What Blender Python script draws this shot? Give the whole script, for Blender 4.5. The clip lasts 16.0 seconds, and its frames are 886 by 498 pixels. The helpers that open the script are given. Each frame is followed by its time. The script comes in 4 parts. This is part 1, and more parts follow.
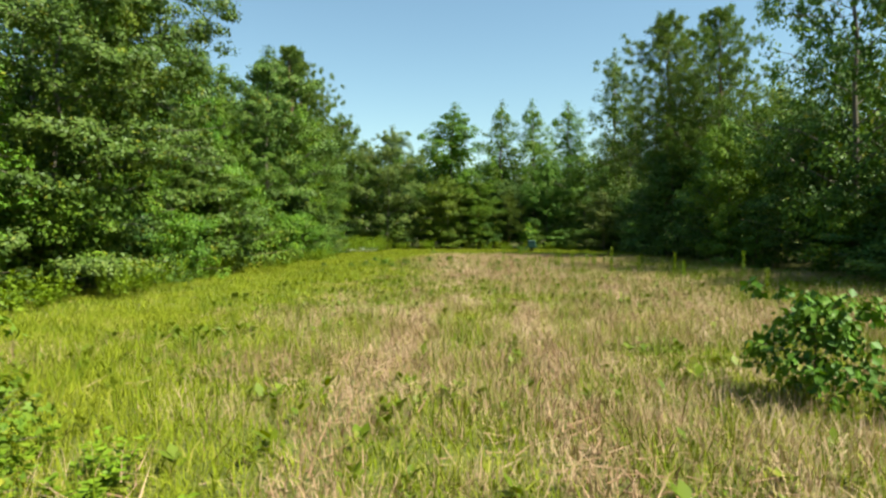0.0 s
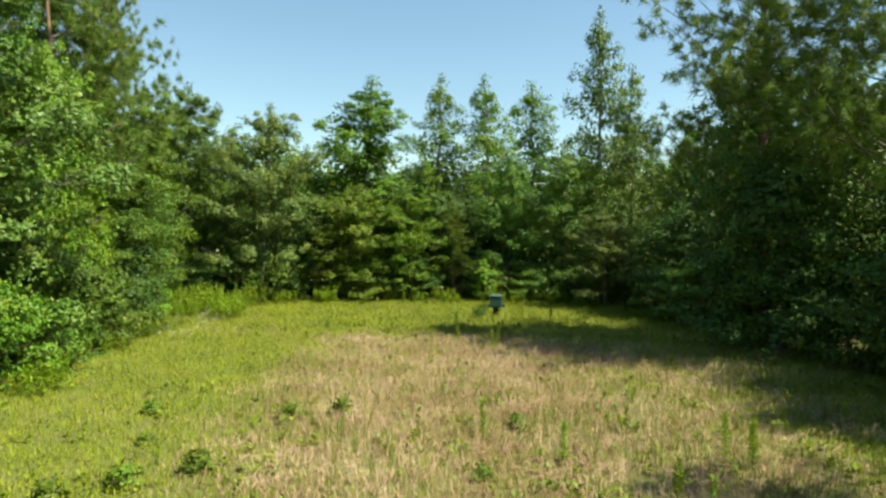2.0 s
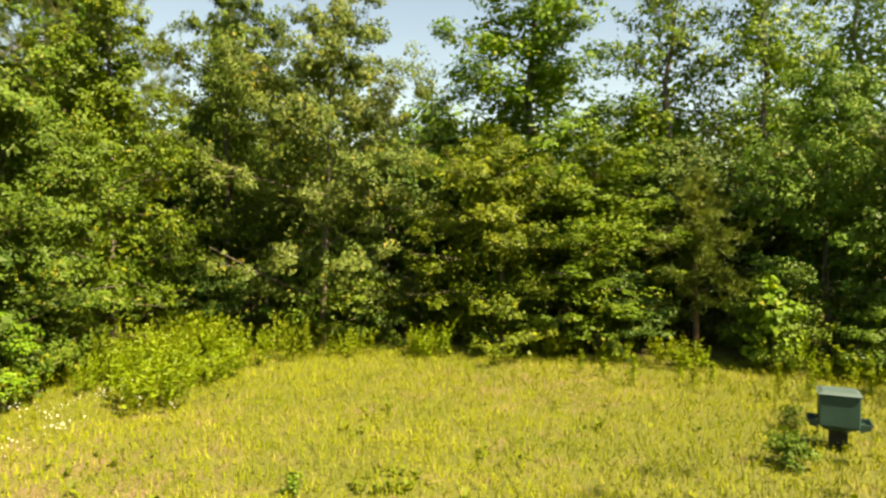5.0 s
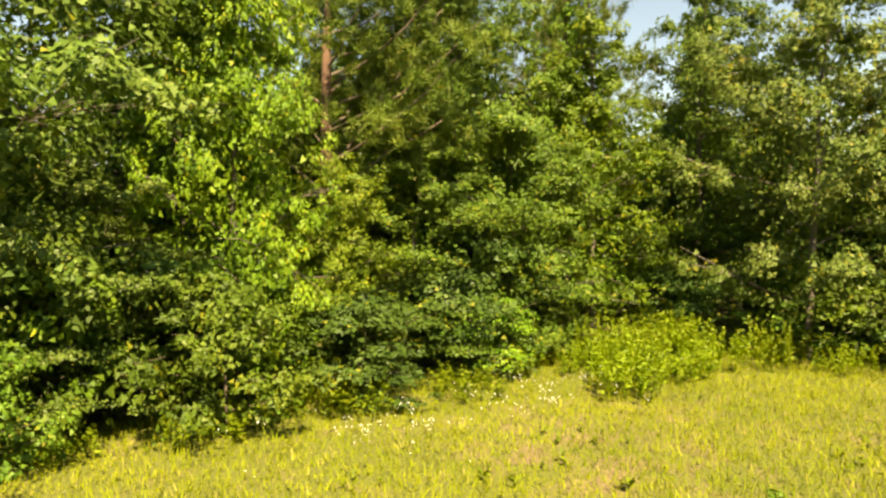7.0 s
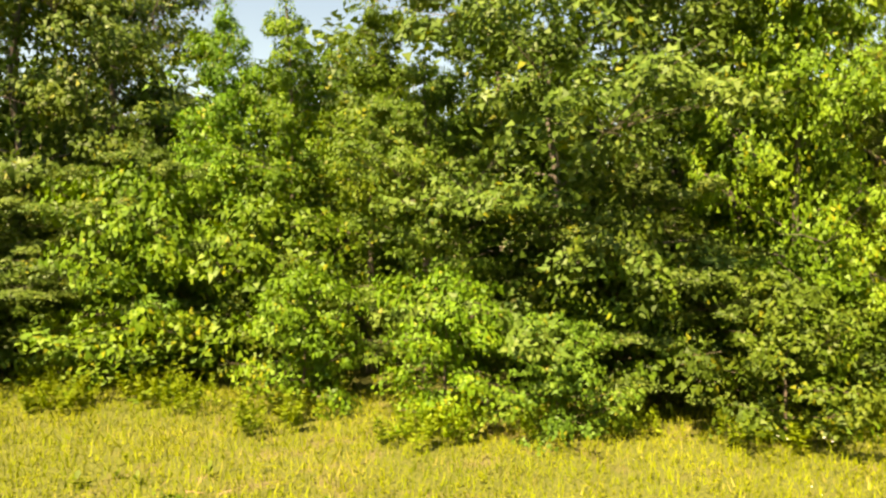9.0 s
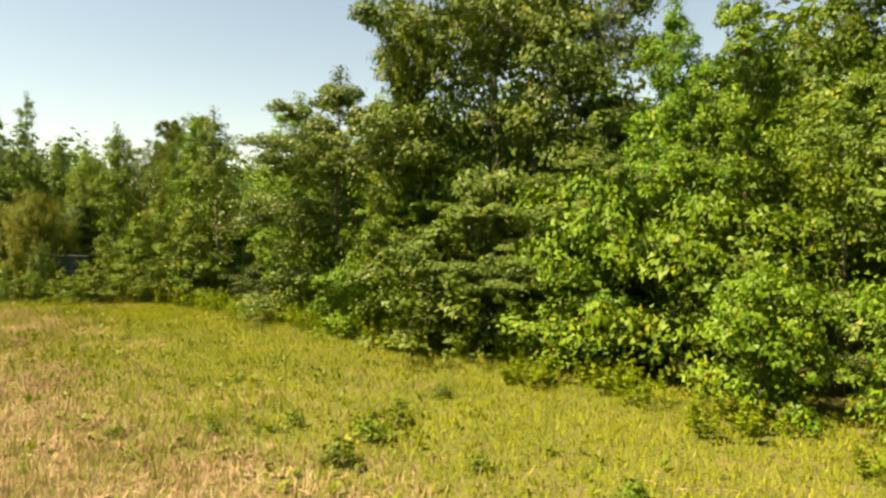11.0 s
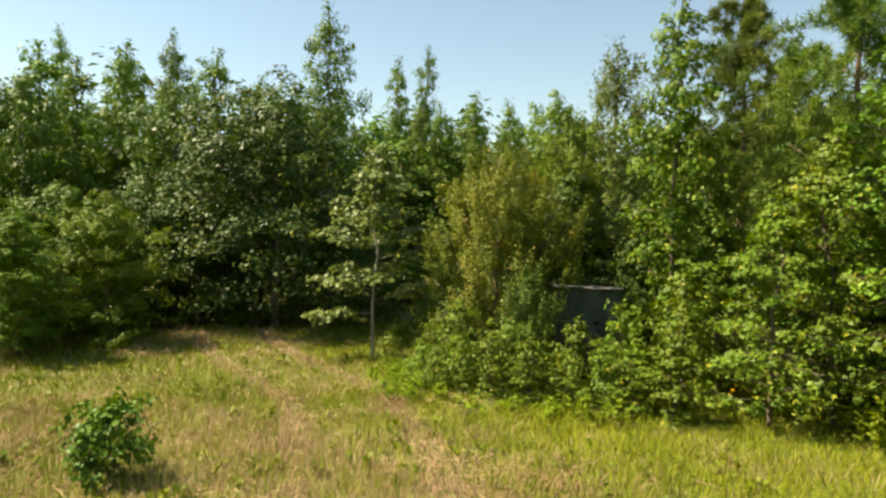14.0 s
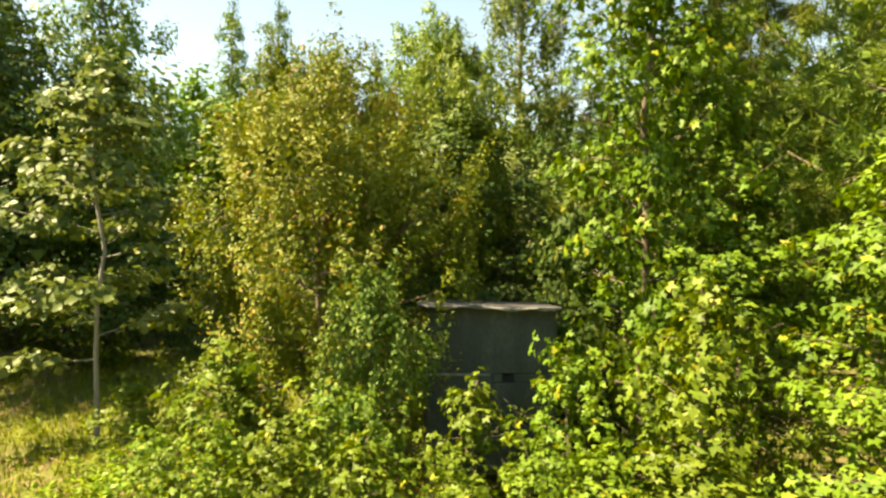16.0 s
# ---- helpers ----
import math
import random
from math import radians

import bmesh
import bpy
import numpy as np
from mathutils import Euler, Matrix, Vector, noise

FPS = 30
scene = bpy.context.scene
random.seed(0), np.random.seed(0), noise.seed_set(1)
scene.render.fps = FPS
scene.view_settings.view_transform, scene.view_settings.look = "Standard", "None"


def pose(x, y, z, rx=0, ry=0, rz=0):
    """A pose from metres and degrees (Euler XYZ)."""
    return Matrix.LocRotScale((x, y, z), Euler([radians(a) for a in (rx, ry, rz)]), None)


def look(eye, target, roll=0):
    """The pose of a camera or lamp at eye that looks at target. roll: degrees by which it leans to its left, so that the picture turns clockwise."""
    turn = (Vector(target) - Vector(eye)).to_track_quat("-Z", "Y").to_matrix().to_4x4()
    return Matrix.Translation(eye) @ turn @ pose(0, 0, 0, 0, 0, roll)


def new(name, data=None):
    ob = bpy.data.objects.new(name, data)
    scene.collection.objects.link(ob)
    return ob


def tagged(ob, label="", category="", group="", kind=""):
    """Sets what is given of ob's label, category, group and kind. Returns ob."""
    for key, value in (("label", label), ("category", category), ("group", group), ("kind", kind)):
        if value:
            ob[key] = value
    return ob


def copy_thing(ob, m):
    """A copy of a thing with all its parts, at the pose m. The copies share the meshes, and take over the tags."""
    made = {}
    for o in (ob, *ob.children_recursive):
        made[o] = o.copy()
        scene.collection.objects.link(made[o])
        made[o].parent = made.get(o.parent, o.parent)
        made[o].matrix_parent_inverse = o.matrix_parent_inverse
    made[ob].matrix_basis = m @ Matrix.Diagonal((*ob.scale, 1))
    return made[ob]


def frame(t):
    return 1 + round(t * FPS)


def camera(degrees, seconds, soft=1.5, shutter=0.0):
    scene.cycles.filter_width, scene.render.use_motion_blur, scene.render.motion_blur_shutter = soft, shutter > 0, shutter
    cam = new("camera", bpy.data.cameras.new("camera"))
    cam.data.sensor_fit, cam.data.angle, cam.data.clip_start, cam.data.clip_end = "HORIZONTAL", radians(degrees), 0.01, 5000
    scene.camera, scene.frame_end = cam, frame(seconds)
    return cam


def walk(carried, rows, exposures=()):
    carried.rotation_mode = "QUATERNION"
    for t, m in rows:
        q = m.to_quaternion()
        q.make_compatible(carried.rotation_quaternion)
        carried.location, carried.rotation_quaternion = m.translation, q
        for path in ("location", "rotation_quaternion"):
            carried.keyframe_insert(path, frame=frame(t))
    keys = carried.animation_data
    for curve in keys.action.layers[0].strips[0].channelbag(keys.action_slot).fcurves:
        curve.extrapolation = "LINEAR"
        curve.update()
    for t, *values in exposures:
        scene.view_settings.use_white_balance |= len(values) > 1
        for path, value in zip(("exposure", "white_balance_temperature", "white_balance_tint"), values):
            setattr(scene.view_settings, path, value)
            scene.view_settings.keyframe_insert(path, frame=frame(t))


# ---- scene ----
cam = camera(69.2, 16.0, soft=2.55)
PATH = [
    (0, (0.06, 1.133, 1.484), (0.063, 3.132, 1.428), -0.0),
    (0.5, (-0.068, 4.824, 1.504), (-0.066, 6.823, 1.454), 0.0),
    (1, (0.0, 9.668, 2.085), (-0.001, 11.668, 2.043), 0.2),
    (1.5, (0.218, 14.584, 2.663), (0.381, 16.576, 2.621), 0.3),
    (2, (0.829, 19.137, 3.326), (1.069, 21.122, 3.283), 0.2),
    (2.5, (1.599, 24.142, 3.111), (1.832, 26.128, 3.074), -0.1),
    (3, (2.471, 30.179, 2.968), (2.706, 32.165, 2.929), -0.1),
    (3.2, (2.863, 32.762, 3.036), (3.094, 34.748, 2.994), -0.1),
    (5.3, (2.853, 35.524, 2.982), (2.236, 37.425, 2.943), -0.0),
    (5.5, (2.841, 35.529, 2.959), (2.113, 37.391, 2.922), -0.1),
    (6, (2.827, 35.477, 2.95), (1.8, 37.192, 2.915), 0.1),
    (6.5, (2.81, 35.416, 2.948), (1.477, 36.906, 2.913), 0.1),
    (7, (2.8, 35.411, 2.932), (1.202, 36.613, 2.897), 0.1),
    (7.5, (2.83, 35.409, 2.928), (1.027, 36.275, 2.891), 0.1),
    (8, (2.851, 35.389, 2.913), (0.911, 35.873, 2.876), 0.0),
    (8.5, (2.835, 35.301, 2.917), (0.838, 35.39, 2.874), 0.1),
    (9, (2.834, 35.217, 2.902), (0.859, 34.903, 2.858), 0.1),
    (9.5, (2.85, 35.248, 2.884), (0.985, 34.529, 2.838), -0.1),
    (10, (2.876, 35.263, 2.888), (1.197, 34.176, 2.841), -0.1),
    (10.2, (2.868, 35.243, 2.871), (1.279, 34.029, 2.824), -0.0),
    (12.3, (3.469, 31.677, 2.856), (2.952, 29.745, 2.818), -0.2),
    (12.5, (3.097, 30.107, 2.848), (2.912, 28.116, 2.805), -0.4),
    (13, (2.884, 25.166, 2.917), (2.867, 23.167, 2.864), -0.2),
    (13.5, (2.534, 19.956, 2.967), (2.395, 17.961, 2.911), 0.2),
    (14, (1.529, 14.782, 2.996), (0.974, 12.862, 2.944), 0.6),
    (14.5, (-0.185, 11.23, 2.973), (-1.074, 9.439, 2.925), 0.2),
    (15, (-0.687, 10.322, 2.816), (-1.574, 8.53, 2.771), 0.2),
    (15.5, (-1.129, 9.552, 2.663), (-2.014, 7.759, 2.624), 0.3),
    (16, (-1.439, 9.052, 2.632), (-2.32, 7.257, 2.596), 0.2),
]
EXPOSURES = [
    (0.0, 1.1, 6800, -6), (1.0, 1.07, 6900, -4), (2.0, 1.2, 6900, -4), (3.2, 1.56, 8100, 2), (5.3, 1.60, 10400, 10), (7.5, 1.70, 10700, 11), (10.2, 1.76, 11000, 13),
    (12.3, 0.74, 8000, 8), (13.5, 1.0, 7900, 7), (14.0, 1.33, 8400, 6), (14.5, 1.85, 9600, 5), (16.0, 2.06, 10200, 7),
]
walk(cam, [(t, look(eye, target, roll)) for t, eye, target, roll in PATH], EXPOSURES)

# ---- sky and sun ----
SUN_HIGH, SUN_TURN = radians(54), radians(114)
world = bpy.data.worlds.new("sky")
world.use_nodes = True
scene.world = world
sky = world.node_tree.nodes.new("ShaderNodeTexSky")
sky.sky_type, sky.sun_disc = "NISHITA", False
sky.sun_elevation, sky.sun_rotation = SUN_HIGH, SUN_TURN
sky.air_density, sky.dust_density, sky.ozone_density = 1.2, 0.15, 2.6
back = world.node_tree.nodes["Background"]
back.inputs["Strength"].default_value = 0.082
world.node_tree.links.new(sky.outputs["Color"], back.inputs["Color"])
to_sun = Vector((math.sin(SUN_TURN) * math.cos(SUN_HIGH), math.cos(SUN_TURN) * math.cos(SUN_HIGH), math.sin(SUN_HIGH)))
lamp = bpy.data.lights.new("sun", "SUN")
lamp.energy, lamp.angle, lamp.color = 5.0, radians(0.53), (1.0, 0.94, 0.84)
new("sun", lamp).matrix_world = look(to_sun * 60, (0, 0, 0))


# ---- materials ----
def material(name):
    mat = bpy.data.materials.new(name)
    mat.use_nodes = True
    mat.node_tree.nodes.clear()
    return mat, mat.node_tree.nodes, mat.node_tree.links


def ramp(nodes, stops):
    node = nodes.new("ShaderNodeValToRGB")
    ends = node.color_ramp.elements
    while len(ends) < len(stops):
        ends.new(0.5)
    for end, (place, colour) in zip(ends, stops):
        end.position, end.color = place, (*colour, 1)
    return node


def leaf_material(name, stops, through_light=0.35, gloss=0.5, yellow=(0.19, 0.20, 0.02), turned=0.004):
    """Leaves: a colour for each leaf, a slow drift over the plant, a few turned leaves, light passing through."""
    mat, nodes, links = material(name)
    geo, info = nodes.new("ShaderNodeNewGeometry"), nodes.new("ShaderNodeObjectInfo")
    coord = nodes.new("ShaderNodeTexCoord")
    drift = nodes.new("ShaderNodeTexNoise")
    drift.inputs["Scale"].default_value, drift.inputs["Detail"].default_value = 0.55, 2.0
    links.new(coord.outputs["Object"], drift.inputs["Vector"])
    mixed = nodes.new("ShaderNodeMath")
    mixed.operation = "MULTIPLY_ADD"
    mixed.inputs[1].default_value = 0.5
    links.new(geo.outputs["Random Per Island"], mixed.inputs[0])
    part_way = nodes.new("ShaderNodeMath")
    part_way.operation = "MULTIPLY_ADD"
    part_way.inputs[1].default_value, part_way.inputs[2].default_value = 1.5, -0.5
    links.new(drift.outputs["Fac"], part_way.inputs[0])
    links.new(part_way.outputs[0], mixed.inputs[2])
    colour = ramp(nodes, stops)
    links.new(mixed.outputs[0], colour.inputs["Fac"])
    # whole plants differ a little
    hue = nodes.new("ShaderNodeHueSaturation")
    shift = nodes.new("ShaderNodeMapRange")
    shift.inputs["To Min"].default_value, shift.inputs["To Max"].default_value = 0.482, 0.508
    value = nodes.new("ShaderNodeMapRange")
    value.inputs["To Min"].default_value, value.inputs["To Max"].default_value = 0.78, 1.22
    links.new(info.outputs["Random"], shift.inputs["Value"])
    links.new(info.outputs["Random"], value.inputs["Value"])
    links.new(shift.outputs[0], hue.inputs["Hue"])
    links.new(value.outputs[0], hue.inputs["Value"])
    links.new(colour.outputs["Color"], hue.inputs["Color"])
    few = nodes.new("ShaderNodeMath")
    few.operation = "GREATER_THAN"
    few.inputs[1].default_value = 1 - turned
    patch = nodes.new("ShaderNodeTexNoise")
    patch.inputs["Scale"].default_value = 1.3
    links.new(coord.outputs["Object"], patch.inputs["Vector"])
    both = nodes.new("ShaderNodeMath")
    both.operation = "MULTIPLY_ADD"
    both.inputs[1].default_value, both.inputs[2].default_value = 0.5, 0.25
    links.new(patch.outputs["Fac"], both.inputs[0])
    more = nodes.new("ShaderNodeMath")
    more.operation = "MULTIPLY_ADD"
    more.inputs[1].default_value = 0.5
    links.new(geo.outputs["Random Per Island"], more.inputs[0])
    links.new(both.outputs[0], more.inputs[2])
    links.new(more.outputs[0], few.inputs[0])
    tint = nodes.new("ShaderNodeMix")
    tint.data_type = "RGBA"
    tint.inputs["B"].default_value = (*yellow, 1)
    links.new(few.outputs[0], tint.inputs["Factor"])
    links.new(hue.outputs["Color"], tint.inputs["A"])
    face = nodes.new("ShaderNodeBsdfPrincipled")
    face.inputs["Roughness"].default_value, face.inputs["Specular IOR Level"].default_value = gloss, 0.18
    links.new(tint.outputs["Result"], face.inputs["Base Color"])
    glow = nodes.new("ShaderNodeBsdfTranslucent")
    warm = nodes.new("ShaderNodeHueSaturation")
    warm.inputs["Hue"].default_value, warm.inputs["Saturation"].default_value, warm.inputs["Value"].default_value = 0.488, 1.1, 1.25
    links.new(tint.outputs["Result"], warm.inputs["Color"])
    links.new(warm.outputs["Color"], glow.inputs["Color"])
    mix = nodes.new("ShaderNodeMixShader")
    mix.inputs[0].default_value = 0.65 * through_light
    links.new(face.outputs[0], mix.inputs[1])
    links.new(glow.outputs[0], mix.inputs[2])
    out = nodes.new("ShaderNodeOutputMaterial")
    links.new(mix.outputs[0], out.inputs["Surface"])
    return mat


def rough_material(name, stops, scale=12.0, stretch=(1, 1, 1), bump=0.3, roughness=0.85, fine=60.0, metal=0.0):
    """Bark, boards, soil: two scales of noise in the colour, and relief."""
    mat, nodes, links = material(name)
    coord, mapping = nodes.new("ShaderNodeTexCoord"), nodes.new("ShaderNodeMapping")
    mapping.inputs["Scale"].default_value = stretch
    links.new(coord.outputs["Object"], mapping.inputs["Vector"])
    large, small = nodes.new("ShaderNodeTexNoise"), nodes.new("ShaderNodeTexNoise")
    large.inputs["Scale"].default_value, large.inputs["Detail"].default_value = scale, 5.0
    small.inputs["Scale"].default_value, small.inputs["Detail"].default_value = fine, 3.0
    links.new(mapping.outputs[0], large.inputs["Vector"])
    links.new(mapping.outputs[0], small.inputs["Vector"])
    blend = nodes.new("ShaderNodeMix")
    blend.inputs["Factor"].default_value = 0.35
    links.new(large.outputs["Fac"], blend.inputs["A"])
    links.new(small.outputs["Fac"], blend.inputs["B"])
    colour = ramp(nodes, stops)
    links.new(blend.outputs["Result"], colour.inputs["Fac"])
    face = nodes.new("ShaderNodeBsdfPrincipled")
    face.inputs["Roughness"].default_value, face.inputs["Metallic"].default_value = roughness, metal
    links.new(colour.outputs["Color"], face.inputs["Base Color"])
    relief = nodes.new("ShaderNodeBump")
    relief.inputs["Strength"].default_value, relief.inputs["Distance"].default_value = bump, 0.02
    links.new(blend.outputs["Result"], relief.inputs["Height"])
    links.new(relief.outputs[0], face.inputs["Normal"])
    out = nodes.new("ShaderNodeOutputMaterial")
    links.new(face.outputs[0], out.inputs["Surface"])
    return mat


OAK = leaf_material("oak leaf", [(0.1, (0.043, 0.090, 0.010)), (0.5, (0.077, 0.152, 0.016)), (0.9, (0.150, 0.226, 0.029))], 0.2)
PALE_OAK = leaf_material("pale oak leaf", [(0.1, (0.055, 0.105, 0.015)), (0.5, (0.107, 0.166, 0.029)), (0.9, (0.204, 0.261, 0.071))], 0.28, turned=0.004, yellow=(0.257, 0.237, 0.029))
GUM = leaf_material("sweetgum leaf", [(0.1, (0.050, 0.112, 0.010)), (0.5, (0.090, 0.185, 0.014)), (0.9, (0.165, 0.264, 0.021))], 0.24, turned=0.004, yellow=(0.230, 0.247, 0.019))
BRIGHT = leaf_material("young leaf", [(0.1, (0.070, 0.138, 0.012)), (0.5, (0.122, 0.208, 0.017)), (0.9, (0.200, 0.285, 0.028))], 0.28, turned=0.004, yellow=(0.28, 0.29, 0.024))
SILVER = leaf_material("pale oak leaf underside", [(0.1, (0.085, 0.142, 0.030)), (0.5, (0.150, 0.215, 0.055)), (0.9, (0.255, 0.315, 0.115))], 0.42, 0.45, turned=0.0)
SHEEN = leaf_material("broad oak leaf", [(0.1, (0.050, 0.098, 0.014)), (0.5, (0.088, 0.155, 0.024)), (0.9, (0.165, 0.232, 0.050))], 0.25, 0.45, turned=0.004)
DARK = leaf_material("dark leaf", [(0.1, (0.031, 0.070, 0.011)), (0.5, (0.053, 0.112, 0.018)), (0.9, (0.104, 0.170, 0.030))], 0.25, turned=0.004)
OLIVE = leaf_material("olive leaf", [(0.1, (0.072, 0.104, 0.012)), (0.5, (0.132, 0.164, 0.020)), (0.9, (0.235, 0.238, 0.032))], 0.32, turned=0.015, yellow=(0.30, 0.20, 0.03))
NEEDLE = leaf_material("pine needle", [(0.1, (0.062, 0.115, 0.018)), (0.5, (0.118, 0.185, 0.028)), (0.9, (0.190, 0.245, 0.042))], 0.36, 0.55, turned=0.0, yellow=(0.207, 0.190, 0.037))
GRASS = leaf_material("green grass blade", [(0.1, (0.130, 0.185, 0.010)), (0.5, (0.208, 0.258, 0.014)), (0.9, (0.285, 0.318, 0.025))], 0.1, 0.8, turned=0.02, yellow=(0.36, 0.32, 0.08))
YOUNG = leaf_material("sapling leaf", [(0.1, (0.062, 0.118, 0.012)), (0.5, (0.112, 0.184, 0.018)), (0.9, (0.185, 0.258, 0.032))], 0.34, turned=0.02, yellow=(0.28, 0.28, 0.03))
STRAW = leaf_material("dry grass blade", [(0.1, (0.33, 0.215, 0.118)), (0.5, (0.51, 0.365, 0.218)), (0.9, (0.66, 0.505, 0.325))], 0.12, 0.8, turned=0.06, yellow=(0.26, 0.26, 0.03))
WEED = leaf_material("weed leaf", [(0.1, (0.105, 0.175, 0.012)), (0.5, (0.180, 0.265, 0.020)), (0.9, (0.265, 0.350, 0.032))], 0.38)
HERB = leaf_material("upright herb leaf", [(0.1, (0.075, 0.130, 0.010)), (0.5, (0.130, 0.195, 0.014)), (0.9, (0.200, 0.258, 0.022))], 0.3)
SWARD = leaf_material("forb leaf", [(0.1, (0.160, 0.205, 0.011)), (0.5, (0.205, 0.246, 0.014)), (0.9, (0.245, 0.280, 0.020))], 0.14, 0.7, turned=0.0)
DEAD = leaf_material("matted dead grass", [(0.1, (0.20, 0.115, 0.06)), (0.5, (0.35, 0.225, 0.13)), (0.9, (0.52, 0.38, 0.245))], 0.1, 0.85, turned=0.0)
PETAL = leaf_material("white petal", [(0.1, (0.70, 0.70, 0.62)), (0.9, (0.82, 0.82, 0.76))], 0.3, turned=0.0)
GOLD = leaf_material("yellow petal", [(0.1, (0.75, 0.42, 0.01)), (0.9, (0.85, 0.55, 0.02))], 0.3, turned=0.0)
BARK = rough_material("grey brown bark", [(0.3, (0.07, 0.055, 0.042)), (0.55, (0.16, 0.13, 0.10)), (0.75, (0.27, 0.235, 0.19))], 7, (1, 1, 0.25), 0.8)
PINE_BARK = rough_material("pine bark", [(0.3, (0.09, 0.05, 0.032)), (0.55, (0.22, 0.125, 0.075)), (0.75, (0.34, 0.22, 0.15))], 6, (1, 1, 0.35), 0.9)
PALE_BARK = rough_material("pale grey bark", [(0.3, (0.20, 0.18, 0.15)), (0.7, (0.42, 0.39, 0.34))], 9, (1, 1, 0.3), 0.4)
TWIG = rough_material("twig bark", [(0.3, (0.09, 0.065, 0.04)), (0.7, (0.22, 0.17, 0.12))], 10, (1, 1, 0.3), 0.5)


def ground_material():
    mat, nodes, links = material("thatch and soil")
    coord = nodes.new("ShaderNodeTexCoord")
    broad, mid, fine = (nodes.new("ShaderNodeTexNoise") for _ in range(3))
    for node, scale, detail in ((broad, 0.16, 3), (mid, 1.6, 5), (fine, 22, 6)):
        node.inputs["Scale"].default_value, node.inputs["Detail"].default_value = scale, detail
        links.new(coord.outputs["Object"], node.inputs["Vector"])
    straw = ramp(nodes, [(0.3, (0.075, 0.052, 0.022)), (0.5, (0.165, 0.118, 0.052)), (0.7, (0.27, 0.205, 0.098))])
    green = ramp(nodes, [(0.3, (0.045, 0.058, 0.008)), (0.5, (0.100, 0.112, 0.013)), (0.7, (0.165, 0.168, 0.024))])
    links.new(fine.outputs["Fac"], straw.inputs["Fac"])
    links.new(fine.outputs["Fac"], green.inputs["Fac"])
    add = nodes.new("ShaderNodeMath")
    add.operation = "ADD"
    links.new(broad.outputs["Fac"], add.inputs[0])
    links.new(mid.outputs["Fac"], add.inputs[1])
    where = ramp(nodes, [(0.52, (0, 0, 0)), (0.66, (1, 1, 1))])
    half = nodes.new("ShaderNodeMath")
    half.operation = "MULTIPLY"
    half.inputs[1].default_value = 0.5
    links.new(add.outputs[0], half.inputs[0])
    links.new(half.outputs[0], where.inputs["Fac"])
    mix = nodes.new("ShaderNodeMix")
    mix.data_type = "RGBA"
    links.new(where.outputs["Color"], mix.inputs["Factor"])
    links.new(green.outputs["Color"], mix.inputs["A"])
    links.new(straw.outputs["Color"], mix.inputs["B"])
    face = nodes.new("ShaderNodeBsdfPrincipled")
    face.inputs["Roughness"].default_value = 0.95
    links.new(mix.outputs["Result"], face.inputs["Base Color"])
    relief = nodes.new("ShaderNodeBump")
    relief.inputs["Strength"].default_value, relief.inputs["Distance"].default_value = 0.6, 0.05
    links.new(fine.outputs["Fac"], relief.inputs["Height"])
    links.new(relief.outputs[0], face.inputs["Normal"])
    out = nodes.new("ShaderNodeOutputMaterial")
    links.new(face.outputs[0], out.inputs["Surface"])
    return mat


# ---- mesh helpers ----
rng = np.random.default_rng(7)


def mesh_from(name, verts, tris, mat):
    """A triangle mesh from arrays."""
    me = bpy.data.meshes.new(name)
    me.vertices.add(len(verts))
    me.vertices.foreach_set("co", np.asarray(verts, np.float32).ravel())
    me.loops.add(len(tris) * 3)
    me.loops.foreach_set("vertex_index", np.asarray(tris, np.int32).ravel())
    me.polygons.add(len(tris))
    me.polygons.foreach_set("loop_start", np.arange(0, len(tris) * 3, 3, dtype=np.int32))
    me.update(calc_edges=True)
    me.materials.append(mat)
    return me


def part(name, bm, mat, parent, label=""):
    """A bmesh, or a finished mesh, as one part under a thing or a part."""
    if isinstance(bm, bpy.types.Mesh):
        me = bm
    else:
        me = bpy.data.meshes.new(name)
        bm.to_mesh(me)
        bm.free()
        me.materials.append(mat)
    ob = new(name, me)
    ob.parent = parent
    return tagged(ob, label)


def unit(v):
    return v / np.maximum(np.linalg.norm(v, axis=-1, keepdims=True), 1e-6)


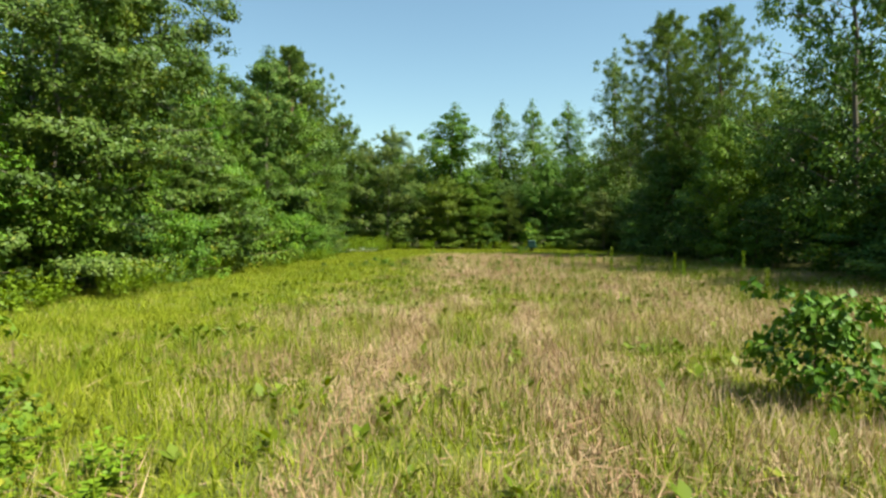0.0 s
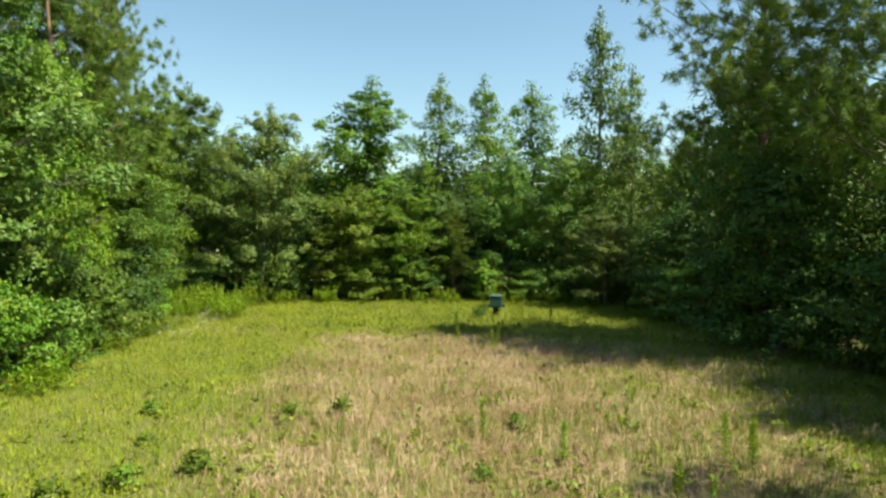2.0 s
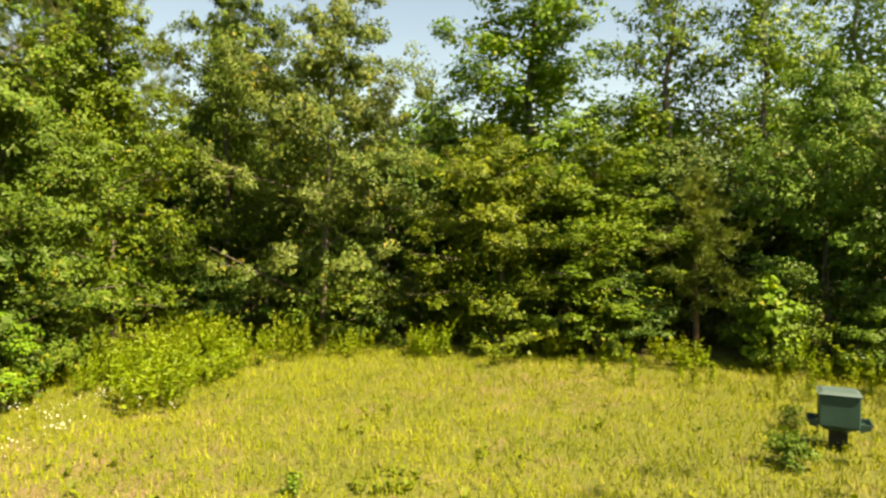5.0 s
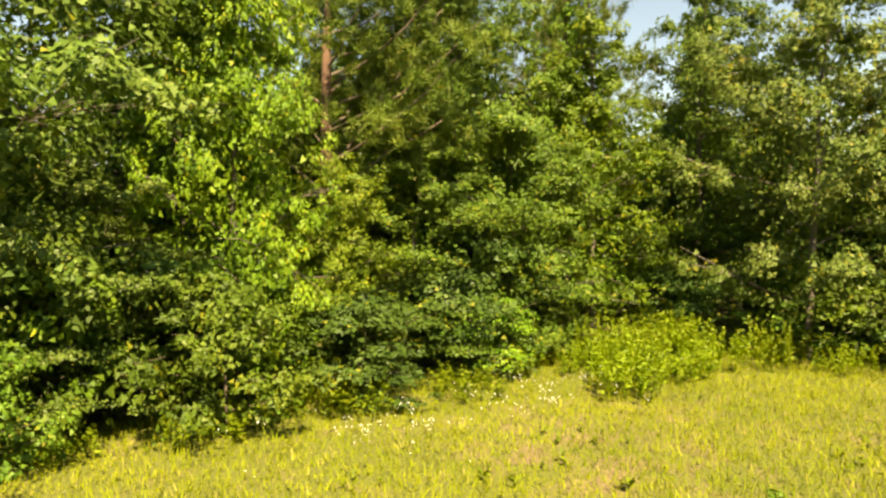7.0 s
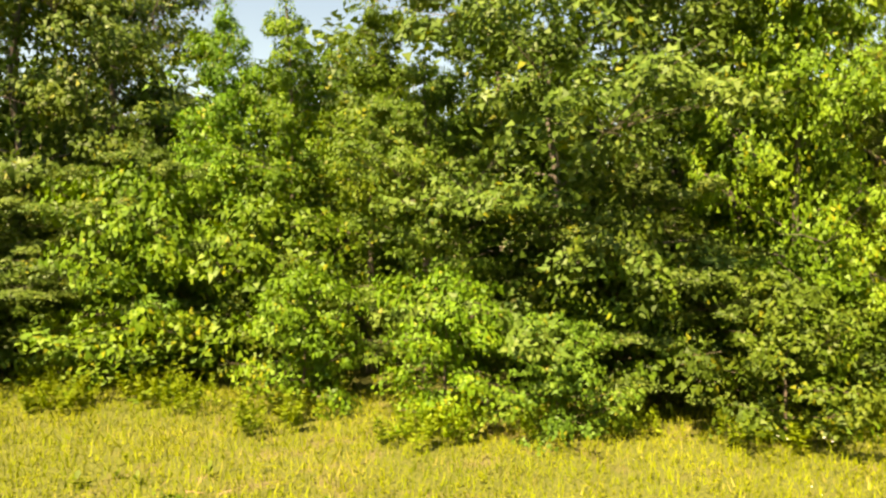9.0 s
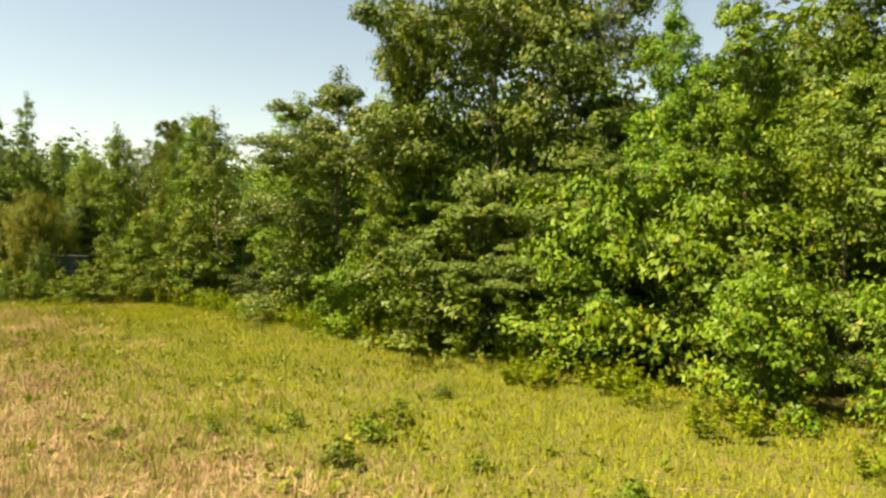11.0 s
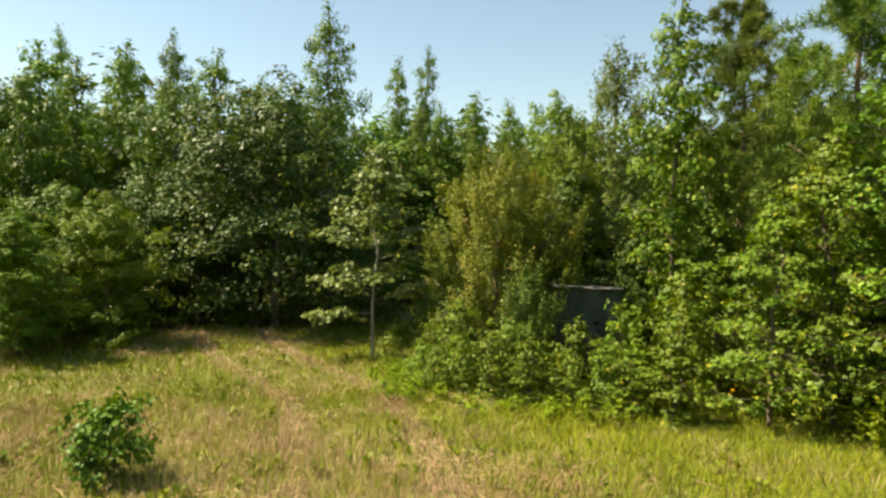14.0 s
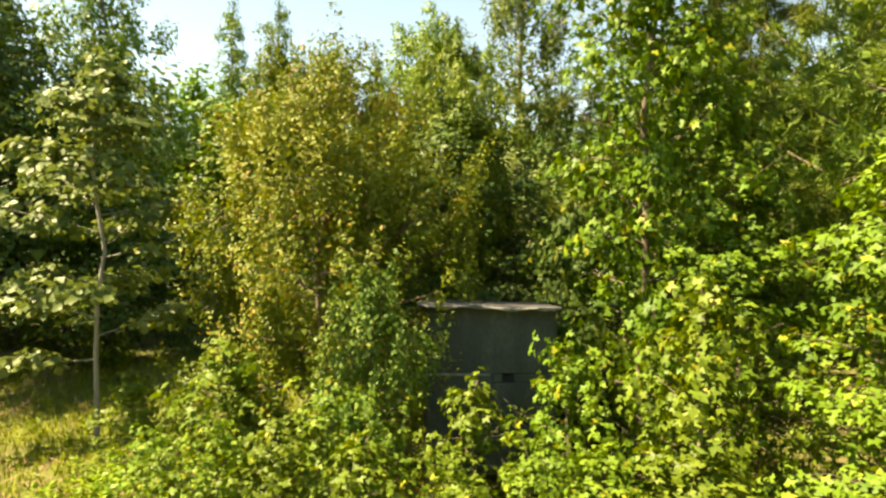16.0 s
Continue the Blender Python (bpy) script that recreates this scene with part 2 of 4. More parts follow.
def leaf_arrays(spots, facing, size, width=0.54, fold=0.12, droop=0.06, lobed=False, plain=True):
    """Leaves at spots, each turned about its own random axis with its face roughly along facing."""
    n = len(spots)
    normal = unit(facing + rng.normal(0, 0.36, (n, 3)))
    along = rng.normal(0, 1, (n, 3))
    along = unit(along - (along * normal).sum(1, keepdims=True) * normal)
    along = unit(along - [0, 0, droop])
    side = unit(np.cross(normal, along))
    length = (size * rng.uniform(0.65, 1.3, n))[:, None]
    if lobed:
        # lobed leaf: a fan about its middle
        turns = (-2.3, -1.25, -0.62, 0.0, 0.62, 1.25, 2.3)
        reach = (0.3, 0.52, 0.26, 0.62, 0.26, 0.52, 0.3)
        middle = spots + along * length * 0.38
        rim = [middle + (along * math.cos(a) + side * math.sin(a)) * length * r - normal * length * 0.12 * (i % 2) for i, (a, r) in enumerate(zip(turns, reach))]
        verts = np.stack([middle, *rim], 1).reshape(-1, 3)
        base = np.arange(n)[:, None] * 8
        fans = np.array([[0, 1 + i, 2 + i] for i in range(6)])
        return verts, (base[:, :, None] + fans[None]).reshape(-1, 3)
    tip = spots + along * length
    if plain:
        verts = np.stack([spots - side * length * width, spots + side * length * width * 0.9, tip], 1).reshape(-1, 3)
        return verts, np.arange(n * 3).reshape(-1, 3)
    middle = spots + along * length * 0.45
    left = middle - side * length * width * 0.8 + normal * length * fold
    right = middle + side * length * width * 0.8 + normal * length * fold
    verts = np.stack([spots, right, tip, left], 1).reshape(-1, 3)
    base = np.arange(n)[:, None] * 4
    return verts, np.concatenate([base + [0, 1, 2], base + [0, 2, 3]])


def joined(chunks):
    verts, tris, at = [], [], 0
    for v, t in chunks:
        verts.append(v)
        tris.append(np.asarray(t) + at)
        at += len(v)
    return np.concatenate(verts), np.concatenate(tris)


def tube(points, radii, sides=6):
    """A tapered tube through points."""
    points = np.asarray(points, float)
    ahead = unit(np.gradient(points, axis=0))
    across = unit(np.cross(ahead, [0.31, 0.17, 0.93]) + 1e-4)
    other = np.cross(ahead, across)
    angles = np.arange(sides) * 2 * math.pi / sides
    rings = points[:, None] + (np.cos(angles)[None, :, None] * across[:, None] + np.sin(angles)[None, :, None] * other[:, None]) * np.asarray(radii)[:, None, None]
    verts, tris = rings.reshape(-1, 3), []
    for i in range(len(points) - 1):
        for j in range(sides):
            a, b = i * sides + j, i * sides + (j + 1) % sides
            tris += [(a, b, b + sides), (a, b + sides, a + sides)]
    return verts, np.array(tris)


def bent(start, way, length, lift, steps=5, wander=0.06):
    """Points of a limb that leaves start along way and lifts or droops at its end."""
    s = np.linspace(0, 1, steps)[:, None]
    points = np.asarray(start) + np.asarray(way) * length * s + np.array([0, 0, lift]) * length * s**2
    points[1:] += rng.normal(0, wander * length * 0.35, (steps - 1, 3))
    return points


# ---- plants ----
sizes = {}


def crown_size(verts):
    """Width and height of a crown without its stray leaves."""
    return 2 * float(np.percentile(np.hypot(verts[:, 0], verts[:, 1]), 88)), float(np.percentile(verts[:, 2], 99.8))


def hardwood(name, height, wide, leaf, bark, limbs, low, profile, tufts, per_tuft, leaf_size, tuft_size, label, category="tree", group="",
             lift=0.25, flat=0.6, lobed=False, stem=0.011, spread=(0.3, 1.0), facing_out=0.6, plain=True, plate=0.13, inner=0, inner_size=0.3, bough=0.0, twiggy=False, slender=0.54, upsweep=0.0):
    """A leafy plant: a stem, limbs in a spiral, and tufts of leaves along the outer part of each limb."""
    root = tagged(new(name), label, category, group)
    wood, leaves = [], []
    lean = rng.normal(0, 0.02, 2)
    steps = 9
    hs = np.linspace(0, 1, steps)
    trunk = np.stack([lean[0] * hs * height + rng.normal(0, 0.012 * height, steps) * hs, lean[1] * hs * height + rng.normal(0, 0.012 * height, steps) * hs, hs * height * 0.93], 1)
    trunk[0] = (0, 0, -0.1)
    wood.append(tube(trunk, stem * height * (1.15 - hs) ** 0.9 + 0.006, 8))
    spots, facing, deep_spots = [], [], []
    for k in range(limbs):
        h = low + (1 - low) * ((k + rng.uniform(0, 0.9)) / limbs) ** 0.86
        turn = k * 2.39996 + rng.normal(0, 0.35)
        reach = wide / 2 * max(0.12, profile(h)) * rng.uniform(0.62, 1.2)
        start = np.array([np.interp(h * 0.93, hs, trunk[:, i]) for i in range(3)])
        rise = 0.15 + 0.75 * h + upsweep + rng.normal(0, 0.12 + 0.25 * upsweep)
        way = unit(np.array([math.cos(turn), math.sin(turn), rise * 0.6]))
        limb = bent(start, way, reach * 1.05, lift * rng.uniform(-0.6, 0.8))
        along = np.linspace(0, 1, len(limb))
        thick = stem * height * (1.1 - h) * 0.3 + 0.004
        wood.append(tube(limb, thick * np.linspace(1, 0.25, len(limb)), 4))
        count = max(3, int(round(tufts * (0.4 + 0.9 * reach / (wide / 2)))))
        if bough:
            # a flat fan of sprays along the limb that droops towards its rim, open underneath
            f = rng.uniform(0.04, 1.0, count) ** 0.55
            f[0] = 1.0
            across = np.array([-math.sin(turn), math.cos(turn), 0])
            aside = rng.normal(0, 1, count) * bough * reach * (0.25 + 0.6 * f)
            centres = np.stack([np.interp(f, along, limb[:, i]) for i in range(3)], 1) + across * aside[:, None]
            centres[:, 2] += rng.normal(0, plate * 0.5, count) - 0.3 * aside**2 / (reach + 0.3) - 0.16 * reach * np.maximum(0, f - 0.55)
            outward = way * f[:, None] * 0.5 + across * (aside / (reach + 0.2))[:, None] * 0.7 + [0, 0, 0.45]
            for q in range(0, count, 3):
                wood.append(tube(np.stack([limb[2], (limb[2] + centres[q]) / 2 + [0, 0, 0.05], centres[q]]), thick * np.array([0.45, 0.3, 0.15]), 3))
        else:
            f = rng.uniform(*spread, count)
            centres = np.stack([np.interp(f, along, limb[:, i]) for i in range(3)], 1) + rng.normal(0, 1, (count, 3)) * np.array([0.22, 0.22, plate]) * reach
            outward = unit(centres * [1, 1, 0] + 1e-3) * facing_out * 0.7 + [0, 0, 0.55]
        for centre, out in zip(centres, outward):
            size = tuft_size * rng.uniform(0.65, 1.3) * (0.75 + 0.35 * max(0.12, profile(h)))
            n = int(per_tuft * rng.uniform(0.7, 1.3))
            ball = unit(rng.normal(0, 1, (n, 3))) * rng.uniform(0.3, 1, (n, 1)) ** 0.5
            if twiggy:
                # narrow upright shoots
                ball = ball * [0.3, 0.3, 0.3] + np.outer(rng.uniform(-0.9, 1.0, n), unit(out + [0, 0, 0.9] + rng.normal(0, 0.25, 3)))
                ball *= size
            else:
                ball *= [size, size, size * flat]
                ball[:, 2] -= 0.22 * (ball[:, :2] ** 2).sum(1) / max(size, 0.01)
            spots.append(centre + ball)
            facing.append(np.tile(out, (n, 1)) + unit(ball) * 0.55)
        if inner and h < 0.8:
            # filler leaves close to the stem, added to shade the inside of the crown
            f = rng.uniform(0.06, 0.62, inner)
            spot = np.stack([np.interp(f, along, limb[:, i]) for i in range(3)], 1)
            deep_spots.append(spot + rng.normal(0, 1, (inner, 3)) * [0.14 * reach, 0.14 * reach, 0.3])
    # the leader
    for down in (0.0, 0.035, 0.075, 0.12, 0.17) if bough else (0.0,):
        n = int(per_tuft * (1.2 + 6 * down))
        top = np.array([np.interp(1 - down, hs, trunk[:, i]) for i in range(3)])
        cone_wide = tuft_size * (0.5 + 5.5 * down)
        ball = np.clip(rng.normal(0, 1, (n, 3)), -1.5, 1.3) * [cone_wide, cone_wide, tuft_size * 0.5]
        spots.append(top + ball)
        facing.append(unit(ball) + [0, 0, 0.6])
    spots, facing = np.concatenate(spots), np.concatenate(facing)
    radial = np.hypot(spots[:, 0], spots[:, 1])
    # drawn out to the full width and height
    full = np.array([1, 1, 0]) * wide / (2 * np.percentile(radial, 88)) + np.array([0, 0, 1]) * height / np.percentile(spots[:, 2], 99.8)
    spots, radial, wood = spots * full, radial * full[0], [(v * full, t) for v, t in wood]
    keep = (spots[:, 2] > 0.04) & (radial < 1.2 * np.percentile(radial, 88))
    verts, tris = leaf_arrays(spots[keep], unit(facing[keep]), leaf_size, slender, droop=-0.5 if twiggy else 0.06, lobed=lobed, plain=plain)
    if inner:
        deep = np.concatenate(deep_spots) * full
        deep = deep[deep[:, 2] > 0.15]
        verts, tris = joined([(verts, tris), leaf_arrays(deep, rng.normal(0, 1, deep.shape), inner_size)])
    part("trunk", mesh_from("trunk", *wood[0], bark), None, root)
    tagged(part("branch_framework", mesh_from("branch_framework", *joined(wood[1:]), bark), None, root), kind="stuff")
    crown = part("crown", mesh_from("crown", verts, tris, leaf), None, root)
    if category in ("weeds", "seedling"):
        tagged(crown, kind="stuff")
    sizes[root.name] = crown_size(verts)
    return root


def pine(name, height, wide, limbs, low, label, sprays=8, needles=26, length=0.3, thin=0.013, sector=(0, 180)):
    """A pine: a straight stem, spaced limbs, and brushes of long needles at their ends."""
    root = tagged(new(name), label, "pine tree", "pines at the field edge")
    hs = np.linspace(0, 1, 10)
    trunk = np.stack([rng.normal(0, 0.006 * height, 10) * hs, rng.normal(0, 0.006 * height, 10) * hs, hs * height * 0.97], 1)
    trunk[0] = (0, 0, -0.1)
    wood = [tube(trunk, 0.0125 * height * (1.1 - hs) + 0.01, 9)]
    spots, ways = [], []
    for k in range(limbs):
        h = low + (1 - low) * (k + rng.uniform(0, 0.8)) / limbs
        turn = k * 2.39996 + rng.normal(0, 0.4)
        turn = radians(sector[0]) + (turn % (2 * math.pi) - math.pi) * sector[1] / 180
        reach = wide / 2 * (1.04 - ((h - low) / (1 - low)) ** 1.9) * rng.uniform(0.6, 1.15) + 0.15
        start = np.array([np.interp(h, hs, trunk[:, i]) for i in range(3)])
        way = unit(np.array([math.cos(turn), math.sin(turn), 0.15 + 0.5 * h]))
        limb = bent(start, way, reach, 0.22)
        wood.append(tube(limb, (0.003 * height * (1.15 - h) + 0.006) * np.linspace(1, 0.3, len(limb)), 5))
        for j in range(max(3, int(sprays * (0.4 + reach / (wide / 2))))):
            f = rng.uniform(0.25, 1.0) if j else 1.0
            centre = np.array([np.interp(f, np.linspace(0, 1, 5), limb[:, i]) for i in range(3)])
            centre += rng.normal(0, 0.15, 3) * reach * [1, 1, 0.5]
            axis = unit(way + [0, 0, 0.7] + rng.normal(0, 0.35, 3))
            rays = unit(axis * 0.4 + rng.normal(0, 0.6, (needles, 3)))
            spots.append(np.tile(centre, (needles, 1)) + rng.normal(0, 0.05, (needles, 3)))
            ways.append(rays)
    if sector[1] < 180:
        # one long limb that climbs away from the stem
        rising = bent(trunk[3], unit(np.array([0.1, 0.62, 0.78])), height * 0.42, 0.02, 7, 0.03)
        wood.append(tube(rising, 0.05 * np.linspace(1, 0.35, 7), 6))
        for f in rng.uniform(0.45, 1.0, 34):
            centre = np.array([np.interp(f, np.linspace(0, 1, 7), rising[:, i]) for i in range(3)]) + rng.normal(0, 0.45, 3)
            spots.append(np.tile(centre, (needles, 1)) + rng.normal(0, 0.05, (needles, 3)))
            ways.append(unit(np.array([0.1, 0.2, 0.5]) + rng.normal(0, 0.6, (needles, 3))))
    for j in range(6):
        rays = unit(np.array([0, 0, 0.9]) + rng.normal(0, 0.6, (needles, 3)))
        spots.append(np.tile(trunk[-1] - [0, 0, 0.12 * j], (needles, 1)))
        ways.append(rays)
    spots, ways = np.concatenate(spots), np.concatenate(ways)
    n = len(spots)
    reach = (length * rng.uniform(0.7, 1.2, n))[:, None]
    side = unit(np.cross(ways, rng.normal(0, 1, (n, 3)))) * thin
    verts = np.stack([spots - side, spots + side, spots + ways * reach + side * 0.4 - [0, 0, 0.03]], 1).reshape(-1, 3)
    part("trunk", mesh_from("trunk", *wood[0], PINE_BARK), None, root)
    tagged(part("branch_framework", mesh_from("branch_framework", *joined(wood[1:]), TWIG), None, root), kind="stuff")
    part("crown", mesh_from("crown", verts, np.arange(n * 3).reshape(-1, 3), NEEDLE), None, root)
    sizes[root.name] = crown_size(verts)
    return root


def broad(h):
    return (0.72 + 0.4 * math.sin(math.pi * h)) * max(0, 1 - h**3.2) ** 0.6 + 0.1


def cone(h):
    return (1.08 - 0.72 * h) * max(0, 1 - h**5) ** 0.5 + 0.08


def slim(h):
    return (0.8 + 0.25 * math.sin(math.pi * h)) * max(0, 1 - h**3.5) ** 0.6 + 0.1


def dome(h):
    return math.sqrt(max(0.03, 1.05 - h * h))


EDGE = "trees along the field edge"
BACK = "woods behind the field"
FAR = dict(inner=40, inner_size=0.16, slender=0.42, bough=0.36, flat=0.6, plate=0.45, upsweep=0.15)
OAKS = [
    hardwood("oak_tree", 9, 6, OAK, BARK, 30, 0.05, broad, 8.5, 54, 0.115, 0.40, "leafy green oak at the edge of the field", "tree", EDGE, **FAR),
    hardwood("oak_tree", 9, 6, OAK, BARK, 28, 0.08, broad, 8.5, 56, 0.115, 0.42, "dense green oak with dark gaps at the field edge", "tree", EDGE, **FAR),
]
GUMS = [
    hardwood("sweetgum_tree", 11, 4, GUM, BARK, 42, 0.06, cone, 6.4, 46, 0.108, 0.32, "slender green sweetgum rising behind the field edge", "tree", EDGE, **FAR),
    hardwood("sweetgum_tree", 11, 4, GUM, BARK, 38, 0.1, slim, 6.6, 46, 0.108, 0.34, "tall narrow sweetgum with loose green foliage", "tree", EDGE, **FAR),
]
SPIRE = hardwood("young_sweetgum_tree", 11, 2.4, GUM, BARK, 40, 0.2, slim, 3.4, 36, 0.108, 0.27, "thin spire of a young tree above the treeline", "tree", BACK, stem=0.007, inner=10, inner_size=0.16, bough=0.34, flat=0.7, plate=0.4, upsweep=0.5)
FINE = dict(flat=0.42, inner=170, inner_size=0.12, bough=0.34, slender=0.36)
ROUNDED = dict(FINE, flat=0.6, plate=0.4, upsweep=0.12)
FINE_OAKS = [
    hardwood("oak_tree", 9, 6, OAK, BARK, 31, 0.04, broad, 14, 84, 0.100, 0.33, "leafy green oak with layered boughs beside the grass", "tree", EDGE, **FINE),
    hardwood("oak_tree", 8, 5.6, OAK, BARK, 30, 0.05, broad, 14, 80, 0.098, 0.32, "dense green oak with dark gaps between its boughs", "tree", EDGE, **ROUNDED),
    hardwood("oak_tree", 9, 6, SHEEN, BARK, 27, 0.03, broad, 17, 88, 0.100, 0.34, "large oak with heavy layered boughs sweeping to the grass", "tree", EDGE, stem=0.008, **FINE),
    hardwood("oak_tree", 9, 6, PALE_OAK, BARK, 30, 0.1, broad, 15, 84, 0.094, 0.32, "oak with pale glossy leaves and a bare grey stem", "tree", EDGE, **dict(FINE, plate=0.3, upsweep=0.1)),
]
FINE_GUMS = [
    hardwood("sweetgum_tree", 10, 4, GUM, BARK, 36, 0.05, slim, 9, 76, 0.098, 0.29, "sweetgum with green lobed foliage in rounded clumps", "tree", EDGE, **ROUNDED),
    hardwood("sweetgum_tree", 8, 5, BRIGHT, BARK, 34, 0.03, slim, 11, 70, 0.100, 0.29, "young sweetgum with yellow-green leaves to the ground", "tree", EDGE, **ROUNDED),
]
DENSE = hardwood("round_oak_tree", 7.5, 5, DARK, BARK, 34, 0.03, dome, 9, 66, 0.095, 0.40, "dense round dark green tree at the field edge", "tree", EDGE, flat=0.6, inner=30, inner_size=0.2, bough=0.34, plate=0.7, upsweep=0.3)
BROWN = hardwood("wax_myrtle_tree", 5, 3.6, OLIVE, TWIG, 54, 0.03, dome, 12, 105, 0.06, 0.30, "olive-brown bushy tree with fine upright leaves", "tree", EDGE, lift=0.5, inner=60, inner_size=0.06, bough=0.36, plate=0.3, plain=False, twiggy=True, slender=0.3)
FINE_SHRUB = hardwood("yellowish_shrub", 2.4, 1.5, PALE_OAK, TWIG, 26, 0.08, dome, 6, 60, 0.06, 0.22, "upright yellow-green shrub with small leaves beside the blind", "shrub", "", stem=0.006, lift=0.5, bough=0.34, plate=0.3, plain=False, twiggy=True, slender=0.36)
WILLOW = hardwood("pale_feathery_tree", 8, 3.4, PALE_OAK, BARK, 38, 0.12, slim, 8, 60, 0.09, 0.34, "pale feathery tree behind the blind", "tree", EDGE, lift=0.4, inner=20, inner_size=0.1, bough=0.36, plate=0.3, plain=False, twiggy=True, slender=0.3)
PINES = [
    pine("pine_tree", 14, 8.0, 54, 0.33, "tall pine with a reddish bare trunk", 23, 44, 0.27, 0.013),
    pine("pine_tree", 9, 6.0, 46, 0.14, "young pine with tufted needles", 25, 46, 0.22, 0.012),
    pine("pine_tree", 13, 8.4, 46, 0.30, "tall pine with a bare red-brown trunk and one-sided crown", 26, 52, 0.27, 0.014, sector=(90, 95)),
]
SMALL_PINE = pine("pine_sapling", 5, 2.6, 24, 0.22, "small pine with yellowish tufted needles", 9, 44, 0.22)
FILL = dict(inner=24, inner_size=0.2, bough=0.36, flat=0.6, plate=0.5, upsweep=0.3)
FILLS = [
    hardwood("background_tree", 9, 5, OAK, BARK, 24, 0.05, broad, 5, 30, 0.17, 0.5, "green tree in the woods behind the field edge", "tree", BACK, **FILL),
    hardwood("background_tree", 10, 4, GUM, BARK, 26, 0.05, cone, 4.6, 28, 0.16, 0.45, "slim green tree in the woods behind the field edge", "tree", BACK, **FILL),
    hardwood("background_tree", 8, 5, DARK, BARK, 24, 0.04, dome, 5, 30, 0.17, 0.5, "dark leafy tree in the woods behind the field edge", "tree", BACK, **FILL),
]
LOW = dict(stem=0.008, inner=30, inner_size=0.1, bough=0.36, flat=0.5, slender=0.4)
SHRUBS = [
    hardwood("shrub", 2.4, 2.8, OAK, TWIG, 22, 0.03, dome, 6, 44, 0.088, 0.24, "leafy green shrub at the foot of the trees", "shrub", "shrubs along the trees", **LOW),
    hardwood("shrub", 2.2, 2.6, GUM, TWIG, 22, 0.03, dome, 6, 44, 0.088, 0.24, "bushy green shrub at the edge of the grass", "shrub", "shrubs along the trees", **LOW),
    hardwood("shrub", 2.6, 2.6, DARK, TWIG, 22, 0.03, dome, 6, 44, 0.088, 0.24, "dark green shrub under the trees", "shrub", "shrubs along the trees", **LOW),
]
GUMLINGS = [
    hardwood("sweetgum_sapling", 2.0, 1.1, YOUNG, TWIG, 26, 0.06, cone, 3, 15, 0.10, 0.13, "sweetgum sapling with bright lobed leaves", "sapling", "saplings round the blind", stem=0.007, lobed=True, lift=0.6, facing_out=0.9),
    hardwood("sweetgum_sapling", 2.2, 1.4, YOUNG, TWIG, 26, 0.05, slim, 3.2, 15, 0.10, 0.14, "leafy sweetgum sapling with yellow-green lobed leaves", "sapling", "saplings round the blind", stem=0.007, lobed=True, lift=0.6, facing_out=0.9),
    hardwood("sweetgum_sapling", 4.5, 2.4, YOUNG, TWIG, 36, 0.05, cone, 8, 17, 0.10, 0.18, "tall young sweetgum with layered lobed leaves", "sapling", "saplings round the blind", stem=0.007, bough=0.3, flat=0.5, lobed=True, lift=0.4, facing_out=0.9),
    hardwood("sweetgum_tree", 7.7, 2.4, GUM, TWIG, 46, 0.04, slim, 7, 18, 0.115, 0.2, "narrow sweetgum clothed in lobed leaves from top to ground", "tree", EDGE, stem=0.007, bough=0.3, flat=0.5, lobed=True, lift=0.3, facing_out=0.9, inner=70, inner_size=0.1),
]
THIN = hardwood("thin_oak_sapling", 5.0, 2.3, SILVER, PALE_BARK, 20, 0.22, cone, 7.5, 34, 0.105, 0.2, "thin young oak with sparse silvery leaves and a pale stem", "sapling", stem=0.0034, plain=False, bough=0.36, flat=0.35)
YELLOW = hardwood("yellow_sapling", 2.0, 1.2, BRIGHT, TWIG, 16, 0.1, cone, 2.6, 30, 0.12, 0.2, "bright yellow-green sapling behind the feeder", "sapling", stem=0.008)
FIELD_BUSH = hardwood("field_bush", 1.1, 1.3, OAK, TWIG, 30, 0.12, broad, 3.6, 13, 0.085, 0.12, "small green glossy bush standing in the grass", "bush", "bushes in the grass", stem=0.006, lift=0.6, plain=False)
SEEDLING = hardwood("oak_seedling", 0.5, 0.55, YOUNG, TWIG, 10, 0.15, dome, 1.6, 9, 0.07, 0.11, "low leafy seedling in the grass", "seedling", "seedlings in the grass", stem=0.008, lift=0.5, plain=False)


def tall_weed():
    """An upright stem with many narrow leaves that rise along it."""
    root = tagged(new("tall_weed"), "upright narrow green weed standing in the grass", "weed", "tall weeds in the grass")
    hs = np.linspace(0, 1, 6)
    stem = np.stack([0.02 * np.sin(hs * 3), 0.015 * hs, hs * 0.8], 1)
    n = 190
    f = rng.uniform(0.05, 1, n) ** 0.8
    turn = rng.uniform(0, 2 * math.pi, n)
    spots = np.stack([np.interp(f, hs, stem[:, i]) for i in range(3)], 1)
    ways = unit(np.stack([np.cos(turn) * 0.75, np.sin(turn) * 0.75, rng.uniform(0.3, 1.1, n)], 1))
    reach = (0.11 * (1.15 - 0.55 * f) * rng.uniform(0.7, 1.2, n))[:, None]
    side = unit(np.cross(ways, rng.normal(0, 1, (n, 3)))) * 0.008
    verts = np.stack([spots - side * 0.4, spots + ways * reach * 0.5 - side, spots + ways * reach - [0, 0, 0.008], spots + ways * reach * 0.5 + side], 1).reshape(-1, 3)
    at = np.arange(n)[:, None] * 4
    part("stem", mesh_from("stem", *tube(stem, 0.006 * (1.2 - hs), 5), HERB), None, root)
    part("foliage", mesh_from("foliage", verts, np.concatenate([at + [0, 1, 2], at + [0, 2, 3]]), WEED), None, root)
    sizes[root.name] = crown_size(verts)
    return root


